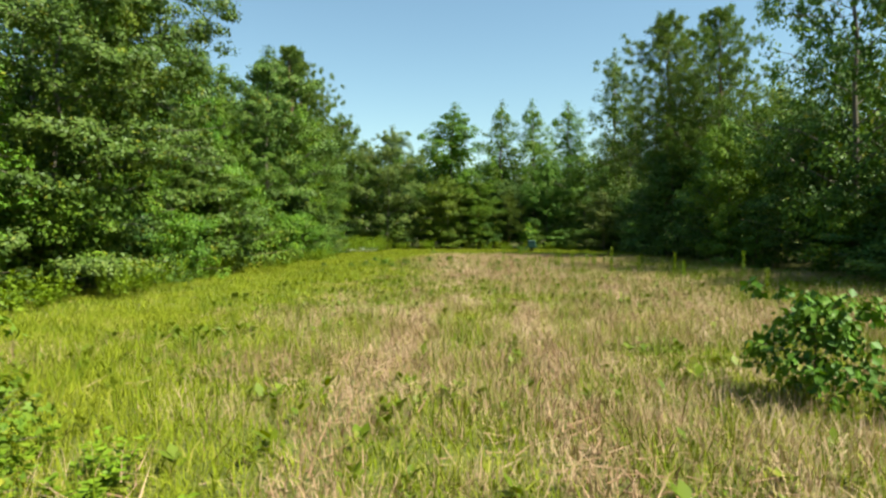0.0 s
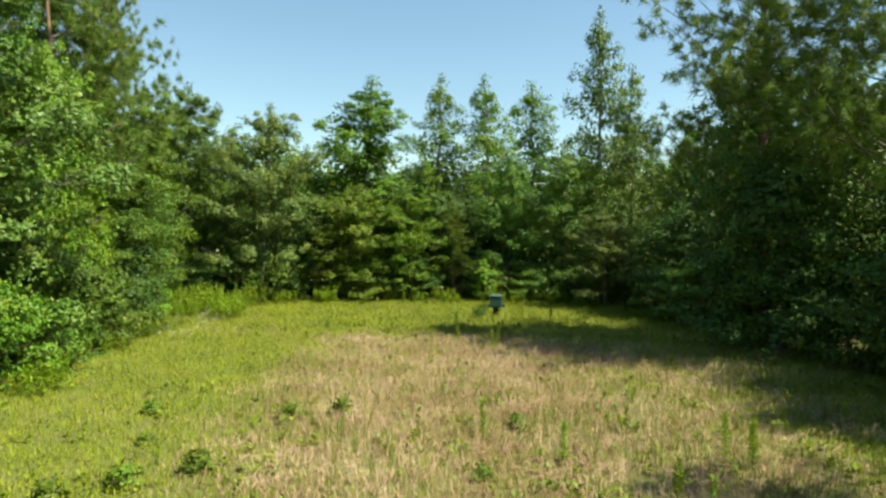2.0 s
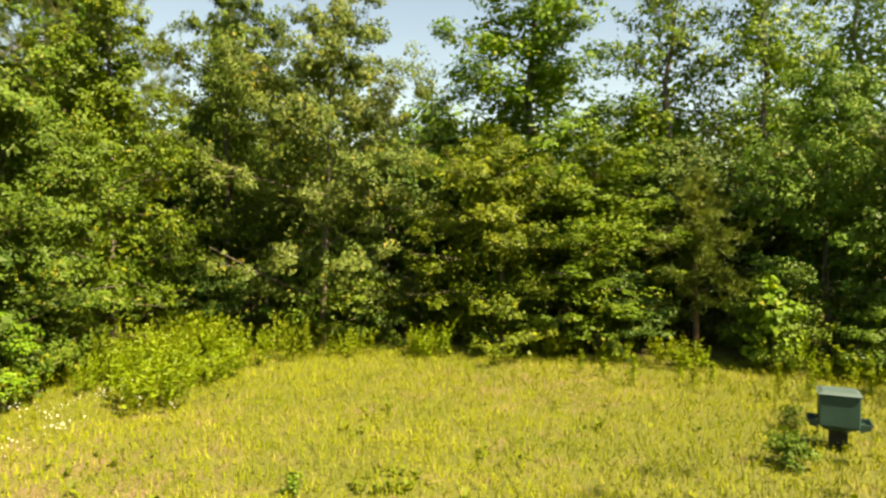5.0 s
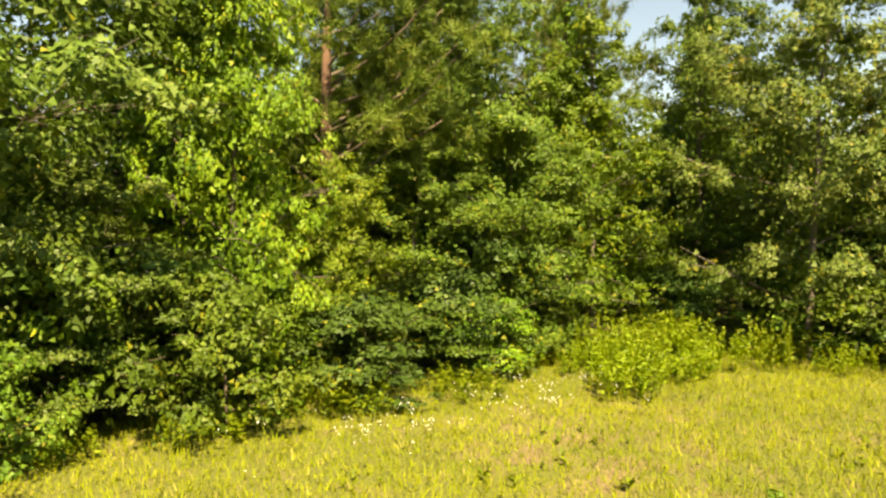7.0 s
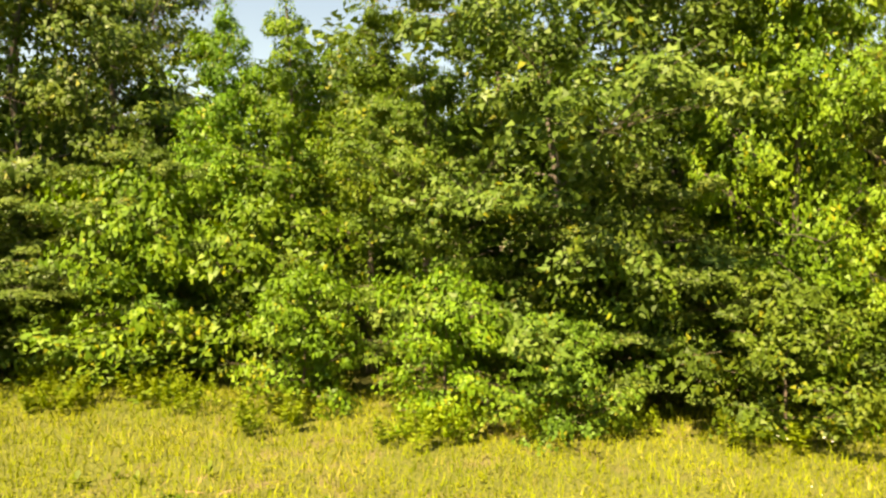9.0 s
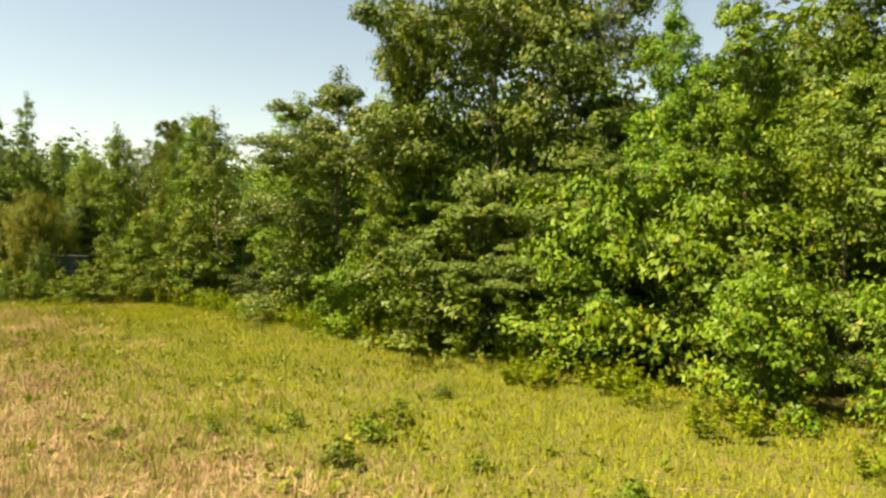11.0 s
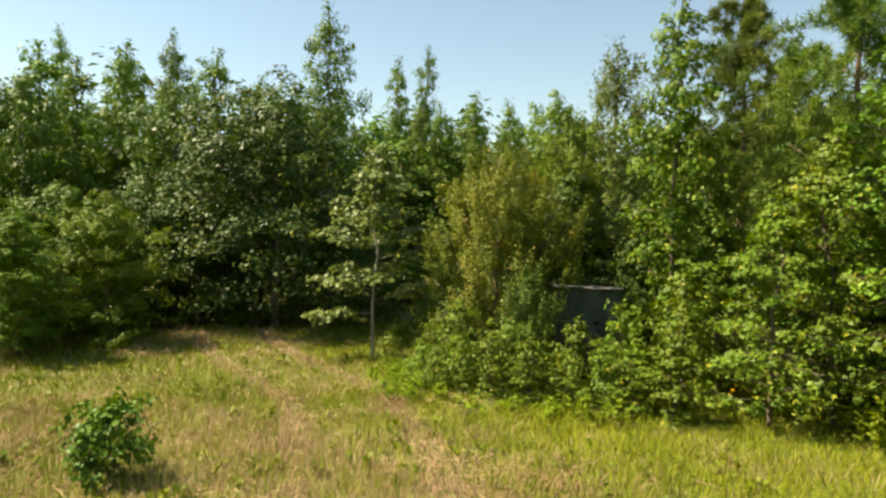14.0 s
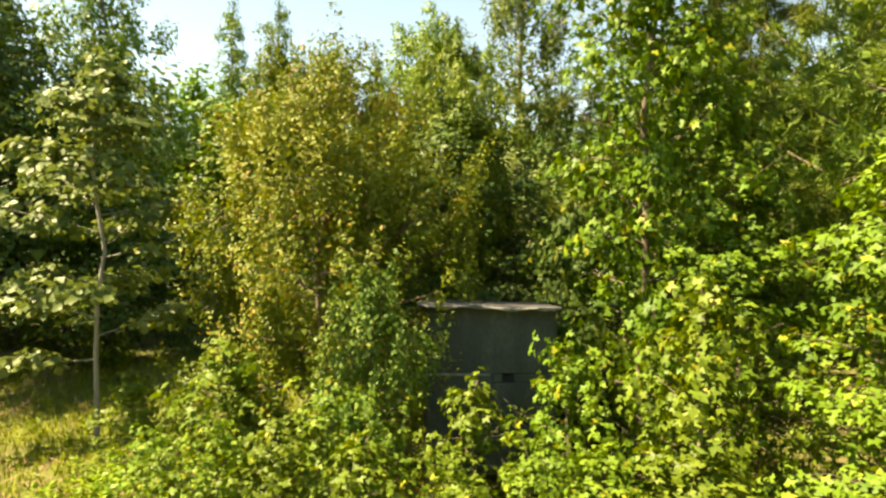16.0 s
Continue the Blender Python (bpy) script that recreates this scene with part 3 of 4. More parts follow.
def weed_clump(label, stems, leaf):
    """A clump of upright leafy stems."""
    root = tagged(new("weed_clump"), label, "weeds", "weeds along the trees")
    wood, verts_all = [], []
    hs = np.linspace(0, 1, 4)
    for _ in range(stems):
        turn, away, high = rng.uniform(0, 6.28), rng.uniform(0, 1) ** 0.6 * 0.5, rng.uniform(0.45, 1.0)
        foot = np.array([math.cos(turn) * away, math.sin(turn) * away, -0.02])
        lean = np.array([math.cos(turn), math.sin(turn)]) * rng.uniform(0, 0.3) * high + rng.normal(0, 0.05, 2)
        stem = foot + np.stack([lean[0] * hs**1.5, lean[1] * hs**1.5, hs * high], 1)
        wood.append(tube(stem, 0.005 * (1.2 - hs), 3))
        n = 26
        f = rng.uniform(0.12, 1, n) ** 0.7
        spots = np.stack([np.interp(f, hs, stem[:, i]) for i in range(3)], 1)
        around = rng.uniform(0, 6.28, n)
        ways = unit(np.stack([np.cos(around), np.sin(around), rng.uniform(0.25, 1.5, n)], 1))
        reach = (leaf * (1.25 - 0.6 * f) * rng.uniform(0.7, 1.3, n))[:, None]
        side = unit(np.cross(ways, [0, 0, 1]) + rng.normal(0, 0.5, (n, 3))) * reach * 0.24
        verts_all.append(np.stack([spots, spots + ways * reach * 0.5 - side, spots + ways * reach - [0, 0, 0.015], spots + ways * reach * 0.5 + side], 1).reshape(-1, 3))
    verts = np.concatenate(verts_all)
    at = np.arange(len(verts) // 4)[:, None] * 4
    tagged(part("stalk", mesh_from("stalk", *joined(wood), WEED), None, root), kind="stuff")
    tagged(part("foliage", mesh_from("foliage", verts, np.concatenate([at + [0, 1, 2], at + [0, 2, 3]]), WEED), None, root), kind="stuff")
    sizes[root.name] = crown_size(verts)
    return root


LUSH = [weed_clump("bright green weeds at the edge of the grass", 22, 0.13), weed_clump("yellow-green leafy weeds at the edge of the grass", 26, 0.11)]
TALL_WEED = tall_weed()
used = set()


def plant(kind, x, y, height, wide, label="", turn=None):
    """Sets a copy of a plant at a place, at its height and width. The first one is the plant itself."""
    w, h = sizes[kind.name]
    m = Matrix.Translation((x, y, 0)) @ Matrix.Rotation(rng.uniform(0, 6.28) if turn is None else turn, 4, "Z") @ Matrix.Diagonal((wide / w, wide / w, height / h, 1))
    if kind.name in used:
        ob = copy_thing(kind, m @ Matrix.Diagonal((1 / kind.scale[0], 1 / kind.scale[1], 1 / kind.scale[2], 1)))
    else:
        used.add(kind.name)
        kind.matrix_basis = m
        ob = kind
    return tagged(ob, label)


# ---- ground ----
bm = bmesh.new()
bmesh.ops.create_grid(bm, x_segments=40, y_segments=40, size=400)
me = bpy.data.meshes.new("ground")
bm.to_mesh(me)
bm.free()
me.materials.append(ground_material())
tagged(new("ground", me), "open field of dry and green grass among woods", "ground", kind="structure")

# ---- the woods: (kind, x, y, height, width) ----
O0, O1 = OAKS
G0, G1 = GUMS
F0, F1, F3, F2 = FINE_OAKS
S0, S1 = FINE_GUMS
for spec in [
    # far end of the field
    (F2, -4.3, 51.8, 9.5, 5.2), (S0, -8.9, 49.4, 9.4, 3.6), (F0, -8.6, 54.0, 10.8, 4.8), (G0, -2.5, 57.0, 8.4, 3.0), (S0, 0.9, 57.0, 12.2, 6.2),
    (S1, 0.6, 52.4, 5.9, 4.2), (S0, 3.0, 53.0, 5.7, 4.0), (G1, 5.2, 57.0, 12.5, 4.0), (G1, 8.1, 57.0, 12.6, 4.2),
    (G1, 11.8, 60.0, 13.2, 5.2), (F1, 8.6, 53.2, 7.4, 4.2), (F0, 11.4, 51.8, 7.7, 4.4), (G1, 15.1, 57.0, 16.8, 4.0),
    (G0, 16.8, 56.5, 13.4, 3.6), (O0, 19.9, 55.0, 10.0, 5.0), (F2, 11.8, 47.6, 4.5, 3.2), (SMALL_PINE, 5.45, 52.8, 4.7, 2.6),
    (YELLOW, 6.85, 51.2, 2.1, 1.15), (O1, 14.5, 51.0, 9.0, 5.0), (G0, -10.4, 57.0, 11.8, 3.0), (G0, -9.3, 55.5, 10.5, 3.0),
    # the long side lit by the sun
    (F0, -10.2, 46.0, 9.2, 5.6), (G0, -11.3, 50.5, 10.6, 3.4), (G0, -12.4, 52.2, 11.4, 3.2), (PINES[0], -12.2, 45.2, 11.0, 5.4),
    (S1, -8.5, 39.3, 8.8, 3.0), (S1, -8.5, 41.2, 4.5, 2.4), (F3, -9.4, 35.6, 10.8, 6.9), (S0, -10.2, 31.6, 7.9, 2.4), (S0, -10.4, 29.8, 8.0, 2.4),
    (S0, -10.4, 28.2, 8.1, 2.4), (F3, -10.8, 22.8, 13.0, 6.8), (S1, -9.9, 20.2, 10.4, 2.8), (G0, -9.8, 19.6, 10.2, 3.0), (F3, -9.4, 16.6, 8.2, 6.0),
    (S0, -10.2, 13.2, 8.2, 3.6), (F0, -9.6, 32.9, 6.2, 3.4), (F3, -9.4, 27.0, 4.9, 3.6), (F3, -8.9, 24.0, 4.0, 4.2),
    (S0, -9.4, 20.4, 4.6, 2.8), (F3, -8.4, 36.8, 4.2, 3.4), (F0, -9.0, 43.4, 5.0, 4.0), (PINES[0], -11.4, 51.0, 15.6, 4.4),
    (F0, -10.6, 39.0, 11.0, 4.4), (F0, -11.8, 24.6, 12.4, 5.6), (O1, -12.6, 21.2, 12.4, 5.6), (O0, -14.0, 49.0, 10.6, 5.6), (O0, -14.6, 45.8, 9.6, 5.0), (F1, -8.8, 46.2, 6.4, 4.0), (O0, -6.4, 55.4, 9.0, 5.0), (DENSE, -3.4, 54.6, 6.0, 5.0), (DENSE, 1.8, 55.2, 5.2, 5.0), (DENSE, 5.6, 55.6, 6.0, 5.0), (PINES[1], -10.4, 44.8, 7.6, 4.0), (G0, -12.5, 34.0, 11.0, 3.6), (O1, -13.4, 38.4, 11.6, 5.4),
    # behind the start
    (DENSE, 1.0, -5.4, 7.6, 5.4), (G1, -1.1, -9.0, 11.2, 3.0), (G0, -4.9, -15.5, 11.2, 2.6), (G0, -7.4, -19.5, 13.0, 2.6), (G0, -7.9, -12.9, 9.2, 2.6), (G1, -6.6, -13.5, 8.8, 2.4), (G0, -9.2, -12.0, 8.8, 2.6), (G1, -5.4, -12.8, 8.6, 2.4),
    (G0, 10.6, -20.0, 12.5, 2.6), (G1, 6.8, -14.0, 10.5, 2.8), (G1, 4.8, -14.0, 11.0, 2.6), (G0, 15.8, -8.0, 9.9, 3.6),
    (G0, 16.3, -4.0, 10.0, 3.4), (G0, 14.3, -10.0, 9.5, 2.8), (G0, 10.9, -10.0, 8.5, 3.2), (O0, 6.7, -4.8, 4.2, 3.4),
    (O1, 9.0, -4.0, 4.6, 3.6), (O0, 12.2, 0.6, 5.0, 3.6), (BROWN, -3.5, 1.85, 4.8, 3.1), (THIN, -1.08, -0.12, 5.0, 2.5),
    (GUMLINGS[3], -6.1, 4.1, 7.7, 1.9), (S1, -5.9, 0.6, 5.8, 1.8), (S1, 5.2, -3.4, 3.9, 2.6), (S0, 6.8, -2.0, 3.4, 2.0), (WILLOW, -7.9, -1.0, 8.2, 2.8), (PINES[1], -9.6, 2.0, 8.6, 4.6), (PINES[1], -9.6, 5.0, 8.4, 4.4),
    # the first, a dark-leaved tree, is added for the shade above the blind
    (DENSE, -5.7, 0.5, 4.6, 3.6), (S1, -7.0, -2.4, 7.0, 3.0), (O0, -0.8, -9.0, 7.6, 4.0), (O1, 4.4, -9.2, 8.0, 4.4), (O0, 8.6, -8.2, 7.8, 4.2), (O1, 13.2, -6.4, 8.2, 4.6), (O0, 17.4, -3.2, 8.6, 5.0), (DENSE, 3.6, -7.4, 5.2, 4.0),
    (G0, -8.4, 7.4, 8.0, 2.8), (G1, -8.6, 9.4, 8.0, 2.6),
    # the shaded side
    (PINES[0], 12.8, 37.4, 13.6, 6.4), (O1, 17.2, 40.5, 9.5, 5.0), (PINES[0], 14.2, 34.0, 12.8, 5.4), (O0, 16.4, 28.0, 9.4, 5.0),
    (O1, 13.9, 22.6, 12.6, 6.0), (O0, 17.5, 45.4, 11.5, 5.0), (O0, 13.2, 37.8, 9.0, 4.6), (DENSE, 12.8, 36.4, 6.0, 4.6), (DENSE, 13.4, 30.4, 6.4, 4.6),
    (DENSE, 13.8, 44.0, 4.6, 4.0), (DENSE, 14.0, 24.6, 6.0, 4.6), (O1, 14.5, 15.5, 10.5, 5.2), (DENSE, 14.2, 18.2, 6.0, 4.6),
    (O1, 18.0, 11.0, 9.6, 5.0), (O0, 17.5, 6.8, 9.0, 4.6), (DENSE, 15.0, 3.2, 6.5, 4.6), (DENSE, 15.6, 8.6, 4.6, 4.0),
    (DENSE, 14.2, 13.4, 5.6, 4.4), (S1, 11.6, 9.8, 2.6, 1.7), (S1, 12.3, 28.3, 6.2, 3.2), (DENSE, 1.6, -10.5, 6.4, 5.0), (DENSE, 12.6, -8.6, 6.4, 5.0),
]:
    plant(*spec)
plant(PINES[2], -9.4, 41.55, 13.0, 6.2, turn=0.0)
for k in range(13):
    plant(SPIRE, 0.5 + 1.45 * k + rng.normal(0, 0.4), rng.uniform(-16, -9), rng.uniform(7.8, 9.8), rng.uniform(1.5, 2.4))


def belt(points, offset, spacing, low, high, kinds, wide=4.5, jitter=0.8):
    """Trees in a row beside a line of points, on its left."""
    for (ax, ay), (bx, by) in zip(points, points[1:]):
        run = math.hypot(bx - ax, by - ay)
        nx, ny = -(by - ay) / run, (bx - ax) / run
        for k in range(max(1, int(run / spacing))):
            f = (k + rng.uniform(0.2, 0.8)) * spacing / run
            x, y = ax + (bx - ax) * f + nx * offset, ay + (by - ay) * f + ny * offset
            plant(kinds[rng.integers(len(kinds))], x + rng.normal(0, jitter), y + rng.normal(0, jitter), rng.uniform(low, high), wide * rng.uniform(0.8, 1.25))


LEFT_EDGE = [(-8, 5), (-8, 24), (-7, 34), (-7.5, 50)]
LEFT_WOODS = [(-9, -14), (-8.5, 5), (-8, 24), (-7.5, 50), (-8, 66)]
FAR_EDGE = [(-9, 51), (3, 52), (13, 50)]
FAR_WOODS = [(-18, 52), (3, 52.5), (24, 52)]
RIGHT_EDGE = [(12.5, 50), (12.5, 24), (13.5, 4), (12, -1)]
NEAR_EDGE = [(13, -3), (3, -6.2), (0, -7.2), (-3, -4.6), (-8, -2)]
NEAR_WOODS = [(24, -4), (2, -6.5), (-20, -5)]
for offset, spacing, low, high in ((3.8, 2.9, 5.5, 7.2), (7.0, 3.9, 7.0, 8.8), (11, 4.6, 8.5, 10.2)):
    if offset < 10:
        belt(LEFT_WOODS, offset + 2.0, spacing, low, high, FILLS)
        belt(RIGHT_EDGE, offset + 1.4, spacing + 0.8, low + 2.0, high + 2.0, FILLS)
    if offset > 10:
        belt(LEFT_WOODS, offset + 1.5, spacing, low, high, FILLS)
    belt(FAR_WOODS, offset, spacing, low * 0.95, high * 0.95, FILLS)
    belt(NEAR_WOODS, offset + 1, spacing, low - 0.2, high - 0.2, FILLS)


def far_woods(count):
    """The woods beyond, too many to tell apart: stems and rounded crowns of broad tufts."""
    wood, crowns, made = [], [], 0
    while made < count:
        x, y = rng.uniform(-75, 85), rng.uniform(-75, 130)
        if -21 < x < 25 and -21 < y < 68:
            continue
        made += 1
        h, w = rng.uniform(8, 13), rng.uniform(4, 6.5)
        hs = np.linspace(0, 1, 3)
        wood.append(tube(np.stack([x + 0 * hs, y + 0 * hs, hs * h * 0.8 - 0.1], 1), 0.16 * (1.1 - hs), 4))
        n = 270
        way = unit(rng.normal(0, 1, (n, 3)) + [0, 0, 0.35])
        spots = way * rng.uniform(0.55, 1, (n, 1)) * [w / 2, w / 2, h * 0.42] + [x, y, h * 0.56]
        crowns.append(leaf_arrays(spots, way + [0, 0, 0.4], 0.46))
    root = tagged(new("distant_woods"), "dense green woods reaching away behind the field", "woods", kind="stuff")
    tagged(part("trunk", mesh_from("trunk", *joined(wood), BARK), None, root), kind="stuff")
    tagged(part("crown", mesh_from("crown", *joined(crowns), OAK), None, root), kind="stuff")


far_woods(1150)
# shrubs and weeds at the feet of the trees
belt(LEFT_EDGE, 0.9, 3.0, 1.6, 2.8, SHRUBS, 2.4, 0.4)
belt(LEFT_EDGE, 2.4, 4.2, 2.4, 4.0, SHRUBS, 3.2, 0.5)
belt(FAR_EDGE, 1.0, 2.6, 1.4, 2.4, SHRUBS, 2.4, 0.5)
belt(RIGHT_EDGE, 0.8, 2.4, 1.6, 3.0, SHRUBS, 2.8, 0.5)
belt(NEAR_EDGE, 0.5, 2.4, 1.5, 3.0, SHRUBS, 2.6, 0.5)
for edge in (LEFT_EDGE, FAR_EDGE, NEAR_EDGE):
    belt(edge, -0.5, 1.05, 0.45, 0.95, LUSH, 1.1, 0.4)
for kind, x, y, h, w in (
    (1, -7.5, 31.2, 2.4, 1.9), (1, -7.0, 33.7, 2.4, 2.0), (0, -6.5, 35.4, 1.8, 1.9), (0, -7.9, 36.4, 3.6, 2.9), (0, -7.6, 23.4, 3.2, 4.0),
    # the last two, dark shrubs, are added to fill the shaded gap beside the blind
    (1, -8.4, 27.4, 4.2, 2.8), (0, -6.9, 38.6, 2.4, 2.4), (2, -7.2, 41.2, 2.0, 2.6), (2, -7.8, 43.8, 2.4, 2.8), (1, -7.5, 20.0, 2.0, 2.0), (2, -6.5, 1.9, 2.2, 2.2), (2, -6.25, 2.9, 3.0, 1.7),
):
    plant(SHRUBS[kind], x, y, h, w)
for k in range(26):
    plant(LUSH[rng.integers(2)], -6.6 + rng.normal(0, 1.2), 48.4 + rng.normal(0, 1.5), rng.uniform(0.45, 1.25), rng.uniform(0.8, 1.4))
for x, y, h, w in ((-4.05, 4.4, 1.5, 0.85), (-4.8, 4.65, 1.8, 1.0), (-2.2, 2.9, 1.7, 1.0), (-3.3, 3.9, 1.3, 0.9), (-4.05, 5.3, 1.2, 0.9), (-4.9, 6.0, 1.3, 1.2), (-2.6, 3.3, 1.2, 0.9), (-5.4, 5.5, 2.4, 1.3), (-3.0, 3.6, 1.4, 1.0), (-4.4, 5.6, 1.2, 1.0), (-1.5, 0.9, 1.1, 0.8), (-2.0, 1.9, 1.1, 0.8), (-1.75, 3.2, 0.9, 0.7), (-2.05, 3.7, 1.15, 0.75), (-2.45, 4.1, 1.25, 0.8), (-1.6, 2.6, 0.9, 0.7), (-3.0, 4.6, 1.2, 0.8), (-3.5, 5.0, 1.0, 0.8)):
    plant(GUMLINGS[rng.integers(2)], x, y, h, w)
plant(FINE_SHRUB, -3.45, 3.5, 2.45, 1.1)
for x, y, h, w in ((-0.85, 3.4, 0.3, 0.8), (-1.15, 2.9, 0.42, 0.9), (-1.4, 3.6, 0.32, 0.9), (-0.95, 2.3, 0.42, 0.8), (-1.3, 1.8, 0.5, 0.9), (-2.1, 4.6, 0.27, 0.9), (-2.8, 5.2, 0.36, 1.0), (-3.6, 5.7, 0.55, 1.0)):
    plant(LUSH[rng.integers(2)], x, y, h, w)
for x, y, h, w in ((-6.2, 6.6, 3.6, 1.9), (-7.0, 4.4, 4.4, 1.6), (-7.2, 6.8, 4.6, 2.2), (-6.6, 4.9, 3.4, 2.0), (-7.6, 8.6, 4.0, 2.2)):
    plant(GUMLINGS[2], x, y, h, w)
for x, y, h, w in ((3.2, 6.5, 1.05, 1.0), (3.6, 5.9, 0.45, 0.5), (7.0, 8.2, 0.5, 0.75), (5.4, 44.6, 0.5, 0.6), (5.9, 46.4, 0.4, 0.4)):
    plant(FIELD_BUSH, x, y, h, w)
for x, y, h, w in (
    (0.4, 31.1, 0.6, 0.8), (-0.5, 30.9, 0.55, 0.8), (-3.1, 31.5, 0.5, 0.7), (-2.3, 27.9, 0.6, 0.9), (3.4, 29.9, 0.5, 0.7), (2.4, 27.6, 0.45, 0.6),
    (-3.1, 27.6, 0.5, 0.8), (-1.9, 26.6, 0.45, 0.6), (-1.5, 28.4, 0.6, 0.9), (-3.6, 27.0, 0.4, 0.5), (-2.6, 29.7, 0.35, 0.6), (2.1, 24.2, 0.35, 0.4),
    (-0.9, 26.1, 0.35, 0.5), (9.2, 11.0, 0.6, 0.9), (5.4, 6.8, 0.4, 0.5), (10.2, 0.4, 0.6, 0.8), (-4.7, 26.9, 0.45, 0.6), (0.2, 25.3, 0.3, 0.5),
    (-0.5, 42.3, 0.5, 0.5),
):
    plant(SEEDLING, x, y, h * 0.6, w * 0.55)
for x, y, h in (
    (4.4, 22.5, 0.9), (5.8, 22.8, 0.95), (4.5, 26.3, 0.75), (4.5, 25.5, 0.8), (6.4, 27.8, 0.6), (3.7, 39.0, 0.7), (3.6, 22.5, 0.55), (7.7, 25.7, 0.7),
    (3.9, 40.7, 0.8), (4.7, 37.6, 0.85), (6.5, 38.6, 0.5), (7.6, 42.0, 0.7), (4.5, 37.4, 0.6), (3.7, 28.2, 0.6), (6.1, 28.0, 0.75), (6.3, 27.6, 0.65),
    (2.8, 29.7, 0.6), (5.2, 39.3, 0.6), (7.6, 21.9, 0.8), (6.4, 21.8, 0.7), (6.1, 13.0, 0.8), (9.0, 20.2, 0.9), (9.4, 10.4, 0.7), 
    (7.4, 20.6, 0.6), (5.2, 29.4, 0.5),
):
    plant(TALL_WEED, x, y, h, 0.14)


for kind, x, y, h, w in ((0, 9.2, 51.0, 1.7, 2.4), (2, 11.4, 50.4, 1.8, 2.6), (1, 13.0, 48.8, 1.8, 2.6), (2, 10.2, 52.6, 2.0, 2.8), (0, 13.6, 51.6, 2.0, 2.8)):
    plant(SHRUBS[kind], x, y, h, w)
for k in range(12):
    plant(TALL_WEED, rng.uniform(1.0, 11.5), 49.8 - abs(rng.normal(0, 1.0)), rng.uniform(0.4, 0.8), 0.2)


# ---- the blind: a small plywood box among the saplings ----
def box(bm, low, high, bevel=0.006):
    """A box between two corners, with softened edges."""
    made = bmesh.ops.create_cube(bm, size=1)["verts"]
    low, high = Vector(low), Vector(high)
    for v in made:
        v.co = Vector(((low[i] + high[i]) / 2 + v.co[i] * (high[i] - low[i]) for i in range(3)))
    edges = {e for v in made for e in v.link_edges}
    bmesh.ops.bevel(bm, geom=list(edges), offset=bevel, segments=1, affect="EDGES")
    return bm


PLY = rough_material("weathered green paint", [(0.3, (0.024, 0.032, 0.025)), (0.5, (0.046, 0.058, 0.047)), (0.62, (0.07, 0.082, 0.066)), (0.74, (0.16, 0.17, 0.145))], 5, (1, 1, 0.3), 0.35, 0.75)
TRIM = rough_material("grey weathered wood", [(0.3, (0.12, 0.115, 0.10)), (0.6, (0.26, 0.25, 0.22)), (0.8, (0.38, 0.37, 0.33))], 5, (0.3, 1, 1), 0.4, 0.85)
# near black: painted shade for the blind's slot, own colour of the feeder post
SLOT_SHADE_POST = rough_material("slot shade and post black", [(0.3, (0.012, 0.012, 0.012)), (0.7, (0.03, 0.03, 0.028))], 4)
# roof colour kept dark to stand for the shade of the trees above
ROOF_SHADE = rough_material("roof darkened by tree shade", [(0.3, (0.03, 0.03, 0.027)), (0.6, (0.065, 0.062, 0.055)), (0.8, (0.12, 0.115, 0.10))], 6, bump=0.4)
TORN = rough_material("pale torn edge of the roof", [(0.35, (0.05, 0.05, 0.047)), (0.52, (0.16, 0.16, 0.15)), (0.68, (0.40, 0.40, 0.38))], 9, bump=0.4)


